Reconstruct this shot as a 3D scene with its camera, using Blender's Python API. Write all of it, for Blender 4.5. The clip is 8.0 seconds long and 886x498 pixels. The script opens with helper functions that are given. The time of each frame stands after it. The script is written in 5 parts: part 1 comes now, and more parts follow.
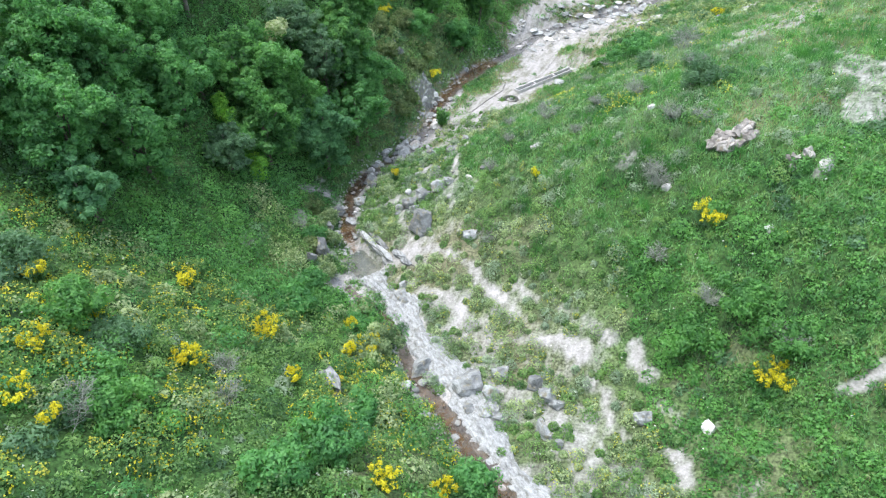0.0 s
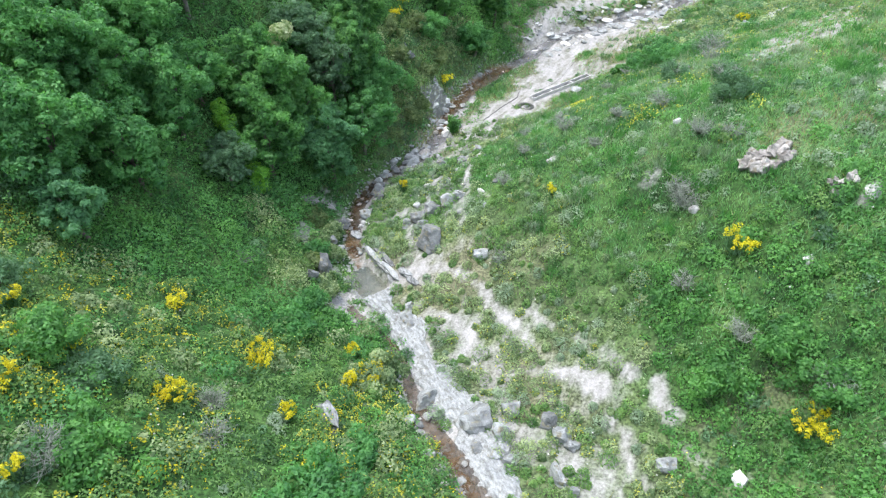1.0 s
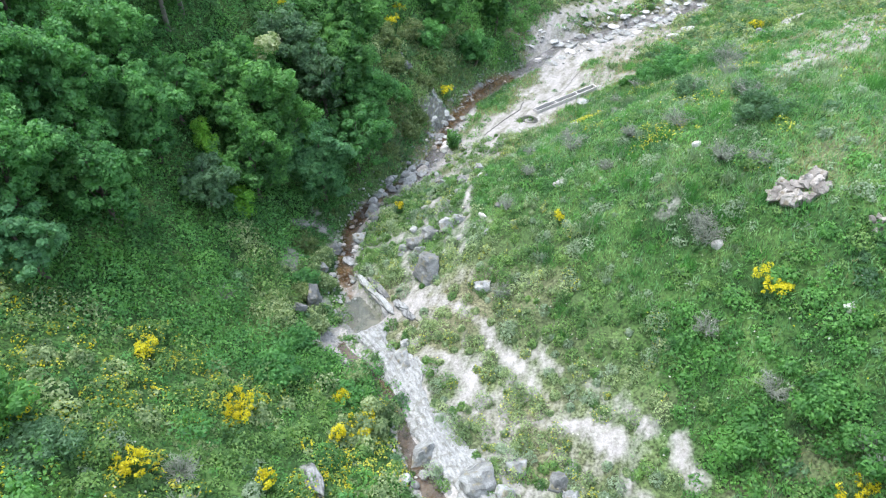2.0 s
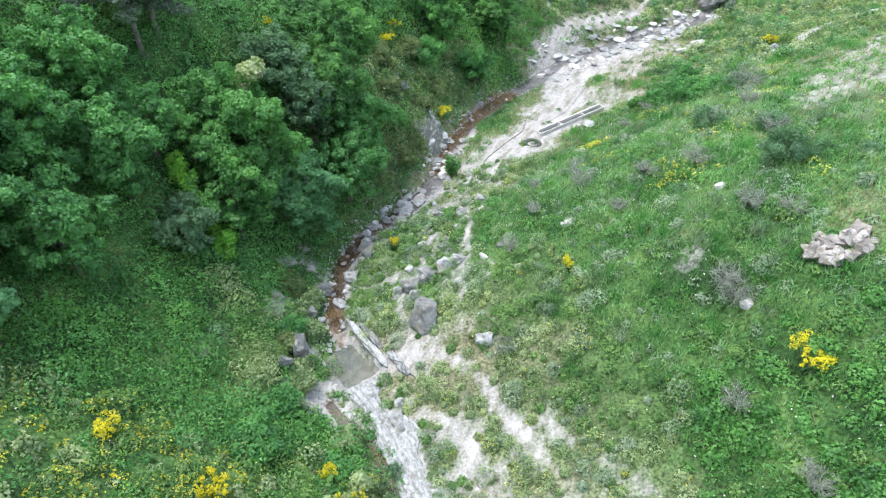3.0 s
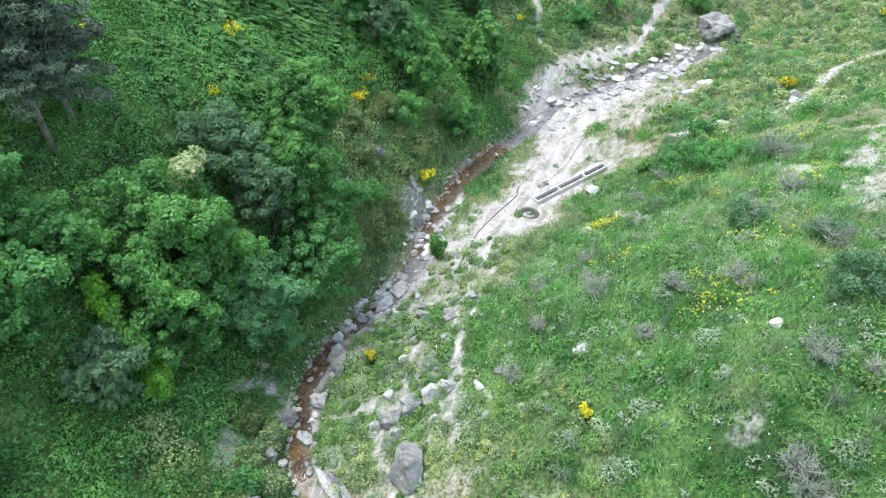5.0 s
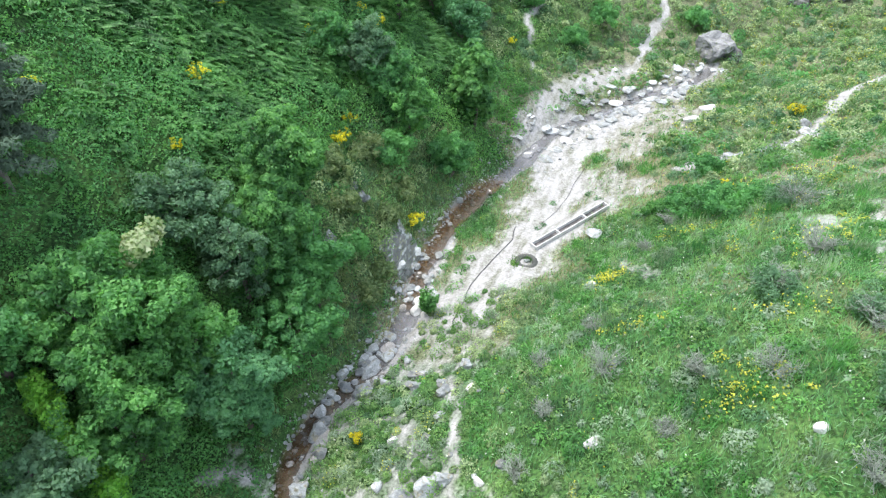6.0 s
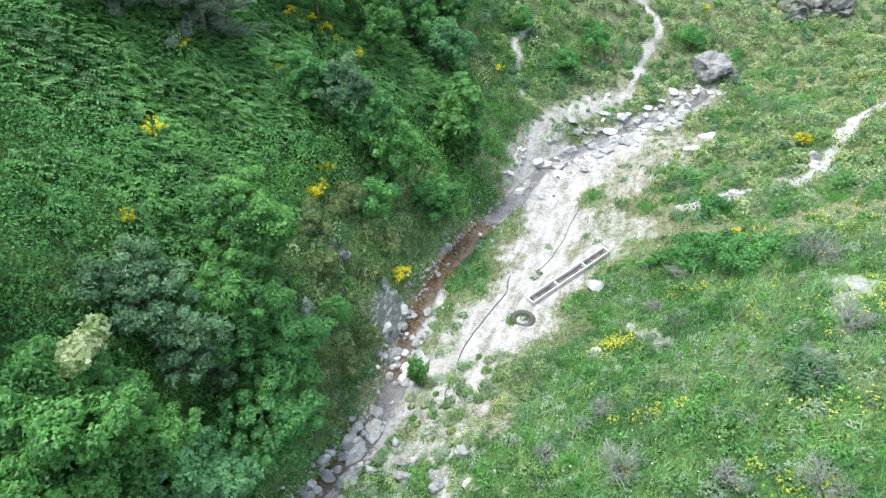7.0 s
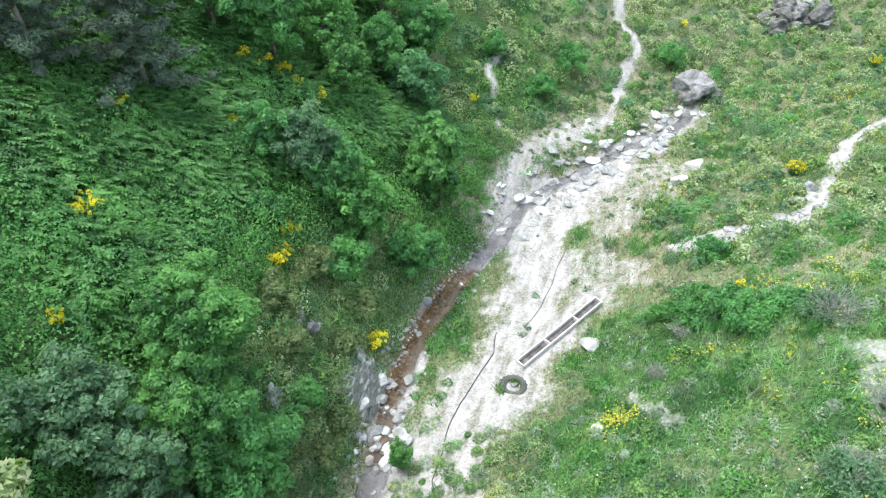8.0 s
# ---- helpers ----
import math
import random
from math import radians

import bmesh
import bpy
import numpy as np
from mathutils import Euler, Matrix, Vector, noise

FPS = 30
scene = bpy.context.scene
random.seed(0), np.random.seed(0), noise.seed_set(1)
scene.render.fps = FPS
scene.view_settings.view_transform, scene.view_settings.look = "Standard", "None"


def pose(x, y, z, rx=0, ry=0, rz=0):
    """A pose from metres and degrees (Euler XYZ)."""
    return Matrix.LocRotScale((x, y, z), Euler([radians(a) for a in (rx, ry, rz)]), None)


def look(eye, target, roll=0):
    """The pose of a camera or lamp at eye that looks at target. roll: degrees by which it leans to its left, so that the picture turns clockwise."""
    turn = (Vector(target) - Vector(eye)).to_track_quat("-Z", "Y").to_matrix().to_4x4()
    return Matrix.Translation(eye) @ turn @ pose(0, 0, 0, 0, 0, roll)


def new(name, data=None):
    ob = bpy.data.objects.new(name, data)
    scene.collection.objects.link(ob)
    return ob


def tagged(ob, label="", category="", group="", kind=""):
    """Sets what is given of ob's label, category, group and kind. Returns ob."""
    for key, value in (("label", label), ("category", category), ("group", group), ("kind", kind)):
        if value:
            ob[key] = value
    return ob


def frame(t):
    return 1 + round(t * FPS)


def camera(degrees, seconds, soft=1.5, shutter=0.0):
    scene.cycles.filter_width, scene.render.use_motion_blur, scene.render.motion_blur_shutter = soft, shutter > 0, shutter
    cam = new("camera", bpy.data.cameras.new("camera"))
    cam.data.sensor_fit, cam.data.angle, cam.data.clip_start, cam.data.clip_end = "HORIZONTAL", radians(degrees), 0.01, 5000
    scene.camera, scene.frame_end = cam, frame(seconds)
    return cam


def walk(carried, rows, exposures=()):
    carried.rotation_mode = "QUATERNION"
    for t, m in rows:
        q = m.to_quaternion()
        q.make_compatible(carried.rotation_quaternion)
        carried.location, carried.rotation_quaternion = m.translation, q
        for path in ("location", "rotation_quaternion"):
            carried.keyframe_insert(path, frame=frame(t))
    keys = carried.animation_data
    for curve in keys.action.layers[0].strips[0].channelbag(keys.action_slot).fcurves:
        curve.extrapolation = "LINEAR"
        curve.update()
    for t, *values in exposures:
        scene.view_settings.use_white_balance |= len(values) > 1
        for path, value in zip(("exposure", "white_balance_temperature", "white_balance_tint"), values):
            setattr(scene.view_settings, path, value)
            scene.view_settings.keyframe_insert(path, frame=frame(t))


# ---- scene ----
cam = camera(67.8, 8.0, soft=1.25)
METRES, EYE, TILT, LEAN, TURN = 34.0, 31.0, -41.0, 0.0, 0.0
ROWS = [
    (0.0, 0.0, 0.0, 0.0, -0.0, -0.0, -0.0),
    (0.5, 0.0004, 0.0318, 0.0168, 0.56, -0.04, -0.59),
    (1.0, 0.0013, 0.071, 0.0361, 0.88, -0.09, -0.91),
    (1.5, 0.0012, 0.1156, 0.0598, 0.86, -0.12, -0.93),
    (3.0, -0.0011, 0.2538, 0.1654, 0.71, -0.27, -0.92),
    (3.5, -0.0026, 0.3029, 0.2068, 0.32, -0.31, -0.63),
    (4.0, -0.0044, 0.3526, 0.2509, -0.1, -0.34, -0.29),
    (4.5, -0.0063, 0.4027, 0.2967, -0.33, -0.34, -0.21),
    (6.0, -0.0067, 0.5569, 0.4389, -1.62, -0.28, 0.98),
    (6.5, -0.006, 0.609, 0.4885, -1.99, -0.28, 1.35),
    (7.0, -0.0051, 0.6618, 0.5382, -2.85, -0.27, 2.23),
    (7.5, -0.0032, 0.7149, 0.5887, -3.98, -0.3, 3.37),
    (8.0, -0.0014, 0.7653, 0.6367, -5.12, -0.36, 4.48),
]
walk(cam, [(t, pose(0, 0, EYE, TILT, LEAN, TURN) @ pose(METRES * x, METRES * y, METRES * z, 90 + pitch, roll, yaw)) for t, x, y, z, yaw, pitch, roll in ROWS], exposures=[(0.0, 2.07, 6450, 12.5), (3.0, 2.14, 6450, 12.5), (8.0, 2.26, 6550, 10)])

# ---- light: a bright overcast day, the sun soft behind thin cloud
world = bpy.data.worlds.new("overcast_sky")
scene.world = world
world.use_nodes = True
wn, wl = world.node_tree.nodes, world.node_tree.links
sky = wn.new("ShaderNodeTexSky")
sky.sky_type, sky.sun_disc = "NISHITA", False
sky.sun_elevation, sky.sun_rotation = radians(70), radians(-63)
cloud = wn.new("ShaderNodeHueSaturation")
cloud.inputs["Saturation"].default_value = 0.5
wl.new(sky.outputs["Color"], cloud.inputs["Color"])
wl.new(cloud.outputs["Color"], wn["Background"].inputs["Color"])
wn["Background"].inputs["Strength"].default_value = 0.15
sun = new("sun", bpy.data.lights.new("sun", "SUN"))
sun.data.energy, sun.data.angle, sun.data.color = 1.05, radians(28), (1.0, 0.96, 0.9)
sun.matrix_world = look((-28, 14, 85), (0, 0, 0))


# ---- materials
def shader(name):
    m = bpy.data.materials.new(name)
    m.use_nodes = True
    return m, m.node_tree.nodes, m.node_tree.links, m.node_tree.nodes["Principled BSDF"]


def ramp(n, stops):
    r = n.new("ShaderNodeValToRGB")
    e = r.color_ramp.elements
    while len(e) < len(stops):
        e.new(0.5)
    for k, (p, c) in enumerate(stops):
        e[k].position, e[k].color = p, (*c, 1)
    return r


def noise_node(n, l, size, detail=4.0, where=None):
    t = n.new("ShaderNodeTexNoise")
    t.inputs["Scale"].default_value, t.inputs["Detail"].default_value = 1 / size, detail
    if where is None:
        g = n.new("ShaderNodeNewGeometry")
        where = g.outputs["Position"]
    l.new(where, t.inputs["Vector"])
    return t


def mixed(n, l, fac, a, b, mode="MIX"):
    m = n.new("ShaderNodeMix")
    m.data_type, m.blend_type = "RGBA", mode
    for value, slot in ((fac, m.inputs[0]), (a, m.inputs[6]), (b, m.inputs[7])):
        if isinstance(value, (int, float)):
            slot.default_value = value
        elif isinstance(value, tuple):
            slot.default_value = (*value, 1)
        else:
            l.new(value, slot)
    return m.outputs[2]


def leaf_material(name, dark, mid, light, rough=0.55, patch=2.5, glow=0.48, tint=1.18, lift=1.0):
    """Leaves that differ one from the next and from patch to patch, and let some light through."""
    m, n, l, b = shader(name)
    g = n.new("ShaderNodeNewGeometry")
    dark, mid, light = ((c[0] * lift, c[1] * lift, c[2] * tint * lift) for c in (dark, mid, light))
    r = ramp(n, [(0.0, dark), (0.45, mid), (0.9, light)])
    p = noise_node(n, l, patch, 3.0, g.outputs["Position"])
    s = n.new("ShaderNodeMath")
    s.operation = "MULTIPLY_ADD"
    s.inputs[1].default_value, s.inputs[2].default_value = 1.6, -0.55
    l.new(p.outputs["Fac"], s.inputs[0])
    a = n.new("ShaderNodeMath")
    a.operation = "MULTIPLY_ADD"
    a.inputs[1].default_value = 0.55
    l.new(g.outputs["Random Per Island"], a.inputs[0])
    clump = noise_node(n, l, 0.45, 2.0, g.outputs["Position"])
    c = n.new("ShaderNodeMath")
    c.operation = "MULTIPLY_ADD"
    c.inputs[1].default_value = 1.1
    l.new(clump.outputs["Fac"], c.inputs[0])
    l.new(s.outputs[0], c.inputs[2])
    d = n.new("ShaderNodeMath")
    d.operation = "SUBTRACT"
    d.inputs[1].default_value = 0.55
    l.new(c.outputs[0], d.inputs[0])
    l.new(d.outputs[0], a.inputs[2])
    l.new(a.outputs[0], r.inputs["Fac"])
    l.new(r.outputs["Color"], b.inputs["Base Color"])
    b.inputs["Roughness"].default_value = rough
    b.inputs["Specular IOR Level"].default_value = 0.35
    t = n.new("ShaderNodeBsdfTranslucent")
    bright = mixed(n, l, 1.0, r.outputs["Color"], (1.25, 1.35, 0.7), "MULTIPLY")
    l.new(bright, t.inputs["Color"])
    mix = n.new("ShaderNodeMixShader")
    mix.inputs[0].default_value = glow
    l.new(b.outputs[0], mix.inputs[1])
    l.new(t.outputs[0], mix.inputs[2])
    l.new(mix.outputs[0], n["Material Output"].inputs["Surface"])
    return m


def plain_material(name, stops, size, rough=0.85, bump=0.3, metal=0.0, fine=0.04, object_space=False):
    """A surface with stains at one scale and grain at another."""
    m, n, l, b = shader(name)
    where = None
    if object_space:
        where = n.new("ShaderNodeTexCoord").outputs["Object"]
    big, small = noise_node(n, l, size, 5.0, where), noise_node(n, l, fine, 3.0, where)
    r = ramp(n, stops)
    l.new(big.outputs["Fac"], r.inputs["Fac"])
    c = mixed(n, l, 0.35, r.outputs["Color"], small.outputs["Fac"], "OVERLAY")
    l.new(c, b.inputs["Base Color"])
    b.inputs["Roughness"].default_value, b.inputs["Metallic"].default_value = rough, metal
    u = n.new("ShaderNodeBump")
    u.inputs["Strength"].default_value, u.inputs["Distance"].default_value = bump, fine
    l.new(small.outputs["Fac"], u.inputs["Height"])
    l.new(u.outputs["Normal"], b.inputs["Normal"])
    return m


def rock_material(name, stops, lichen, streak=1.0, flow=None, fine=1.0, grain=0.5):
    """Weathered rock: beds of colour, cracks, lichen and moss spots."""
    m, n, l, b = shader(name)
    co = n.new("ShaderNodeNewGeometry").outputs["Position"]
    stretch = n.new("ShaderNodeMapping")
    stretch.inputs["Scale"].default_value = (1, 1, streak)
    stretch.inputs["Rotation"].default_value = (0.5, 0.3, 0.2)
    if flow is not None:
        stretch.vector_type = "TEXTURE"
        stretch.inputs["Scale"].default_value = (0.6 * fine, 1.7 * fine, fine)
        stretch.inputs["Rotation"].default_value = (0, 0, flow)
    l.new(co, stretch.inputs["Vector"])
    big = noise_node(n, l, 0.55, 6.0, stretch.outputs["Vector"])
    small = noise_node(n, l, 0.07, 4.0, co)
    info = n.new("ShaderNodeObjectInfo")
    add = n.new("ShaderNodeMath")
    add.operation = "MULTIPLY_ADD"
    add.inputs[1].default_value = 0.35
    l.new(info.outputs["Random"], add.inputs[0])
    l.new(big.outputs["Fac"], add.inputs[2])
    sub = n.new("ShaderNodeMath")
    sub.operation = "SUBTRACT"
    sub.inputs[1].default_value = 0.17
    l.new(add.outputs[0], sub.inputs[0])
    r = ramp(n, stops)
    l.new(sub.outputs[0], r.inputs["Fac"])
    spots = ramp(n, [(0.56, (0, 0, 0)), (0.66, (1, 1, 1))])
    sp = noise_node(n, l, 0.3, 5.0, co)
    l.new(sp.outputs["Fac"], spots.inputs["Fac"])
    c = mixed(n, l, spots.outputs["Color"], r.outputs["Color"], lichen)
    c = mixed(n, l, grain, c, small.outputs["Fac"], "OVERLAY")
    l.new(c, b.inputs["Base Color"])
    b.inputs["Roughness"].default_value = 0.85
    u = n.new("ShaderNodeBump")
    u.inputs["Strength"].default_value, u.inputs["Distance"].default_value = 0.6, 0.06
    l.new(small.outputs["Fac"], u.inputs["Height"])
    l.new(u.outputs["Normal"], b.inputs["Normal"])
    return m


def ground_material():
    """Soil and low sward, pale gravel where the attribute 'gravel' says so, rusty mud in the stream's bed."""
    m, n, l, b = shader("valley_ground")
    co = n.new("ShaderNodeNewGeometry").outputs["Position"]

    def attribute(name):
        a = n.new("ShaderNodeAttribute")
        a.attribute_name = name
        return a.outputs["Fac"]

    big, mid, small = noise_node(n, l, 3.0, 5.0, co), noise_node(n, l, 0.5, 5.0, co), noise_node(n, l, 0.06, 3.0, co)
    blade = noise_node(n, l, 0.13, 5.0, co)
    soil = ramp(n, [(0.3, (0.02, 0.05, 0.015)), (0.5, (0.038, 0.09, 0.024)), (0.72, (0.08, 0.14, 0.042))])
    l.new(big.outputs["Fac"], soil.inputs["Fac"])
    tufts = ramp(n, [(0.34, (0.12, 0.12, 0.12)), (0.5, (0.5, 0.5, 0.5)), (0.66, (0.85, 0.85, 0.8))])
    l.new(blade.outputs["Fac"], tufts.inputs["Fac"])
    sward = mixed(n, l, 0.85, soil.outputs["Color"], tufts.outputs["Color"], "OVERLAY")
    sward = mixed(n, l, 0.5, sward, mid.outputs["Fac"], "OVERLAY")
    thatch = mixed(n, l, 0.8, (0.135, 0.14, 0.085), tufts.outputs["Color"], "OVERLAY")
    thatch = mixed(n, l, 0.6, thatch, mid.outputs["Fac"], "OVERLAY")
    dry = mixed(n, l, attribute("dry"), sward, thatch)
    drawn = n.new("ShaderNodeMapping")
    drawn.vector_type = "TEXTURE"
    drawn.inputs["Scale"].default_value = (0.5, 3.0, 1.0)
    drawn.inputs["Rotation"].default_value = (0, 0, -0.42)
    l.new(co, drawn.inputs["Vector"])
    streaks = noise_node(n, l, 0.9, 5.0, drawn.outputs["Vector"])
    pale = ramp(n, [(0.3, (0.13, 0.13, 0.1)), (0.45, (0.25, 0.247, 0.233)), (0.6, (0.325, 0.322, 0.313))])
    l.new(mixed(n, l, 0.35, mixed(n, l, 0.2, streaks.outputs["Fac"], mid.outputs["Fac"]), blade.outputs["Fac"]), pale.inputs["Fac"])
    stones = n.new("ShaderNodeTexVoronoi")
    stones.inputs["Scale"].default_value = 6.0
    l.new(co, stones.inputs["Vector"])
    bw = n.new("ShaderNodeRGBToBW")
    l.new(stones.outputs["Color"], bw.inputs["Color"])
    pebbles = mixed(n, l, 0.14, pale.outputs["Color"], bw.outputs[0], "OVERLAY")
    gravel = mixed(n, l, 0.35, pebbles, small.outputs["Fac"], "OVERLAY")

    def ragged(value, amount):
        add = n.new("ShaderNodeMath")
        add.operation = "MULTIPLY_ADD"
        add.inputs[1].default_value = amount
        l.new(mixed(n, l, 0.4, mixed(n, l, 0.35, mid.outputs["Fac"], blade.outputs["Fac"]), streaks.outputs["Fac"]), add.inputs[0])
        l.new(value, add.inputs[2])
        edge = n.new("ShaderNodeMapRange")
        edge.inputs["From Min"].default_value, edge.inputs["From Max"].default_value = 0.5 * amount + 0.22, 0.5 * amount + 0.84
        l.new(add.outputs[0], edge.inputs["Value"])
        return edge.outputs["Result"]

    c = mixed(n, l, ragged(attribute("gravel"), 2.0), dry, gravel)
    mud = ramp(n, [(0.3, (0.04, 0.026, 0.017)), (0.5, (0.1, 0.062, 0.032)), (0.7, (0.19, 0.14, 0.09))])
    l.new(mid.outputs["Fac"], mud.inputs["Fac"])
    c = mixed(n, l, attribute("mud"), c, mud.outputs["Color"])
    l.new(c, b.inputs["Base Color"])
    b.inputs["Roughness"].default_value = 0.95
    b.inputs["Specular IOR Level"].default_value = 0.2
    u = n.new("ShaderNodeBump")
    u.inputs["Strength"].default_value, u.inputs["Distance"].default_value = 0.5, 0.06
    l.new(mixed(n, l, 0.3, mid.outputs["Fac"], stones.outputs["Distance"]), u.inputs["Height"])
    l.new(u.outputs["Normal"], b.inputs["Normal"])
    return m


def water_material(deep=(0.035, 0.02, 0.01), shallow=(0.13, 0.085, 0.038)):
    """Shallow clear water over a rusty bed."""
    m, n, l, b = shader("stream_water")
    depth = ramp(n, [(0.36, deep), (0.62, shallow)])
    l.new(noise_node(n, l, 1.1, 4.0).outputs["Fac"], depth.inputs["Fac"])
    l.new(depth.outputs["Color"], b.inputs["Base Color"])
    b.inputs["Roughness"].default_value, b.inputs["IOR"].default_value = 0.06, 1.33
    b.inputs["Alpha"].default_value = 0.55
    w = noise_node(n, l, 0.25, 3.0)
    u = n.new("ShaderNodeBump")
    u.inputs["Strength"].default_value, u.inputs["Distance"].default_value = 0.35, 0.05
    l.new(w.outputs["Fac"], u.inputs["Height"])
    l.new(u.outputs["Normal"], b.inputs["Normal"])
    return m


GROUND, WATER = ground_material(), water_material()
POOL = water_material((0.085, 0.105, 0.09), (0.2, 0.205, 0.165))
POOL.name = "milky_pool_water"
POOL.node_tree.nodes["Principled BSDF"].inputs["Alpha"].default_value = 0.72
# stream water with the sky's grey reflection put into its base colour
SKY_TINTED = water_material((0.06, 0.06, 0.06), (0.17, 0.172, 0.18))
SKY_TINTED.name = "sky_tinted_stream_water"
SKY_TINTED.node_tree.nodes["Principled BSDF"].inputs["Alpha"].default_value = 0.5
LEAF = {
    "bright": leaf_material("bright_leaves", (0.03, 0.1, 0.026), (0.064, 0.19, 0.042), (0.13, 0.31, 0.07), tint=1.15, lift=1.14),
    "fresh": leaf_material("fresh_tree_leaves", (0.027, 0.095, 0.026), (0.06, 0.178, 0.04), (0.125, 0.29, 0.066), lift=1.2),
    "wood": leaf_material("woodland_leaves", (0.028, 0.102, 0.036), (0.059, 0.188, 0.06), (0.113, 0.29, 0.093), tint=0.95, lift=1.2),
    "canopy": leaf_material("yellowish_canopy_leaves", (0.026, 0.088, 0.024), (0.058, 0.175, 0.04), (0.12, 0.29, 0.066), lift=1.3),
    "teal": leaf_material("blue_green_leaves", (0.028, 0.092, 0.034), (0.058, 0.168, 0.06), (0.118, 0.27, 0.104), lift=1.3),
    "olive": leaf_material("grey_olive_leaves", (0.032, 0.08, 0.035), (0.064, 0.142, 0.06), (0.122, 0.228, 0.104), lift=1.25),
    "pine": leaf_material("pine_needles", (0.026, 0.046, 0.027), (0.046, 0.08, 0.044), (0.082, 0.13, 0.07), glow=0.12, rough=0.9),
    "lime": leaf_material("lime_leaves", (0.07, 0.2, 0.022), (0.13, 0.34, 0.036), (0.23, 0.48, 0.06), lift=1.15),
    "bracken": leaf_material("bracken_fronds", (0.022, 0.078, 0.02), (0.05, 0.152, 0.035), (0.11, 0.265, 0.066), lift=1.2),
    "spurge": leaf_material("yellow_green_cushions", (0.055, 0.105, 0.036), (0.155, 0.235, 0.085), (0.35, 0.425, 0.185), patch=1.4, tint=1.3, lift=1.12),
    "herb": leaf_material("yellowish_herbs", (0.042, 0.115, 0.034), (0.1, 0.215, 0.058), (0.21, 0.355, 0.1), patch=1.8, tint=1.15),
    "grass": leaf_material("meadow_grass", (0.038, 0.11, 0.04), (0.1, 0.222, 0.08), (0.215, 0.36, 0.155), patch=3.0, tint=1.25, lift=1.42),
    "sage": leaf_material("pale_sage_herbs", (0.09, 0.145, 0.08), (0.165, 0.235, 0.135), (0.27, 0.345, 0.22), lift=1.2),
    "straw": leaf_material("dry_grass", (0.15, 0.16, 0.07), (0.26, 0.255, 0.12), (0.4, 0.38, 0.2)),
    "yellow": leaf_material("yellow_flowers", (0.4, 0.34, 0.008), (0.55, 0.49, 0.015), (0.7, 0.64, 0.04)),
    "pale_yellow": leaf_material("pale_yellow_flowers", (0.3, 0.32, 0.03), (0.46, 0.46, 0.05), (0.62, 0.6, 0.09)),
    "white": leaf_material("white_flowers", (0.5, 0.5, 0.4), (0.62, 0.63, 0.52), (0.75, 0.75, 0.66)),
    "cream": leaf_material("cream_blossom", (0.13, 0.22, 0.07), (0.25, 0.33, 0.13), (0.4, 0.44, 0.24)),
}
LEAF["bank"] = leaf_material("olive_bank_grass", (0.058, 0.108, 0.036), (0.118, 0.185, 0.062), (0.225, 0.29, 0.11), patch=1.6)
GREYBARK = plain_material("grey_pine_bark", [(0.3, (0.13, 0.12, 0.11)), (0.7, (0.27, 0.255, 0.24))], 0.3, bump=0.6)
TWIG = plain_material("dead_twigs", [(0.3, (0.15, 0.18, 0.14)), (0.7, (0.275, 0.315, 0.255))], 0.4)
BARK = plain_material("bark", [(0.3, (0.06, 0.05, 0.042)), (0.7, (0.17, 0.145, 0.12))], 0.3, bump=0.6)
GREY_ROCK = rock_material("grey_rock", [(0.25, (0.096, 0.104, 0.103)), (0.5, (0.196, 0.21, 0.207)), (0.75, (0.34, 0.362, 0.356))], (0.2, 0.19, 0.135), 2.5)
FACE_ROCK = rock_material("streaked_grey_rock", [(0.34, (0.14, 0.148, 0.138)), (0.46, (0.38, 0.4, 0.385)), (0.6, (0.595, 0.622, 0.6))], (0.225, 0.235, 0.15), 2.5, flow=-0.42, fine=0.7, grain=0.15)
DARK_ROCK = rock_material("dark_rough_rock", [(0.3, (0.06, 0.061, 0.06)), (0.5, (0.125, 0.127, 0.125)), (0.72, (0.22, 0.222, 0.218))], (0.1, 0.12, 0.055), 2.0)
PALE_ROCK = rock_material("pale_rock", [(0.25, (0.162, 0.172, 0.168)), (0.5, (0.278, 0.294, 0.288)), (0.75, (0.425, 0.445, 0.435))], (0.195, 0.197, 0.168), 3.0)
BED_ROCK = rock_material("water_worn_bedrock", [(0.3, (0.076, 0.082, 0.082)), (0.44, (0.185, 0.197, 0.195)), (0.66, (0.305, 0.322, 0.318))], (0.165, 0.172, 0.155), 3.0, flow=0.5, fine=0.4)
WARM_ROCK = rock_material("warm_rock", [(0.25, (0.12, 0.112, 0.1)), (0.5, (0.25, 0.238, 0.216)), (0.75, (0.42, 0.402, 0.37))], (0.17, 0.15, 0.11), 2.0)
CONCRETE = plain_material("weathered_concrete", [(0.3, (0.42, 0.415, 0.4)), (0.7, (0.58, 0.575, 0.56))], 0.5, bump=0.3)
SILT = plain_material("dark_wet_silt", [(0.3, (0.04, 0.038, 0.036)), (0.5, (0.075, 0.07, 0.068)), (0.7, (0.15, 0.14, 0.13))], 0.35, bump=0.5)
RUBBER = plain_material("worn_rubber", [(0.3, (0.03, 0.034, 0.028)), (0.7, (0.07, 0.072, 0.06))], 0.25, bump=0.3, rough=0.75)
PIPE = plain_material("black_plastic", [(0.3, (0.02, 0.02, 0.021)), (0.7, (0.05, 0.05, 0.05))], 0.3, bump=0.1, rough=0.5)


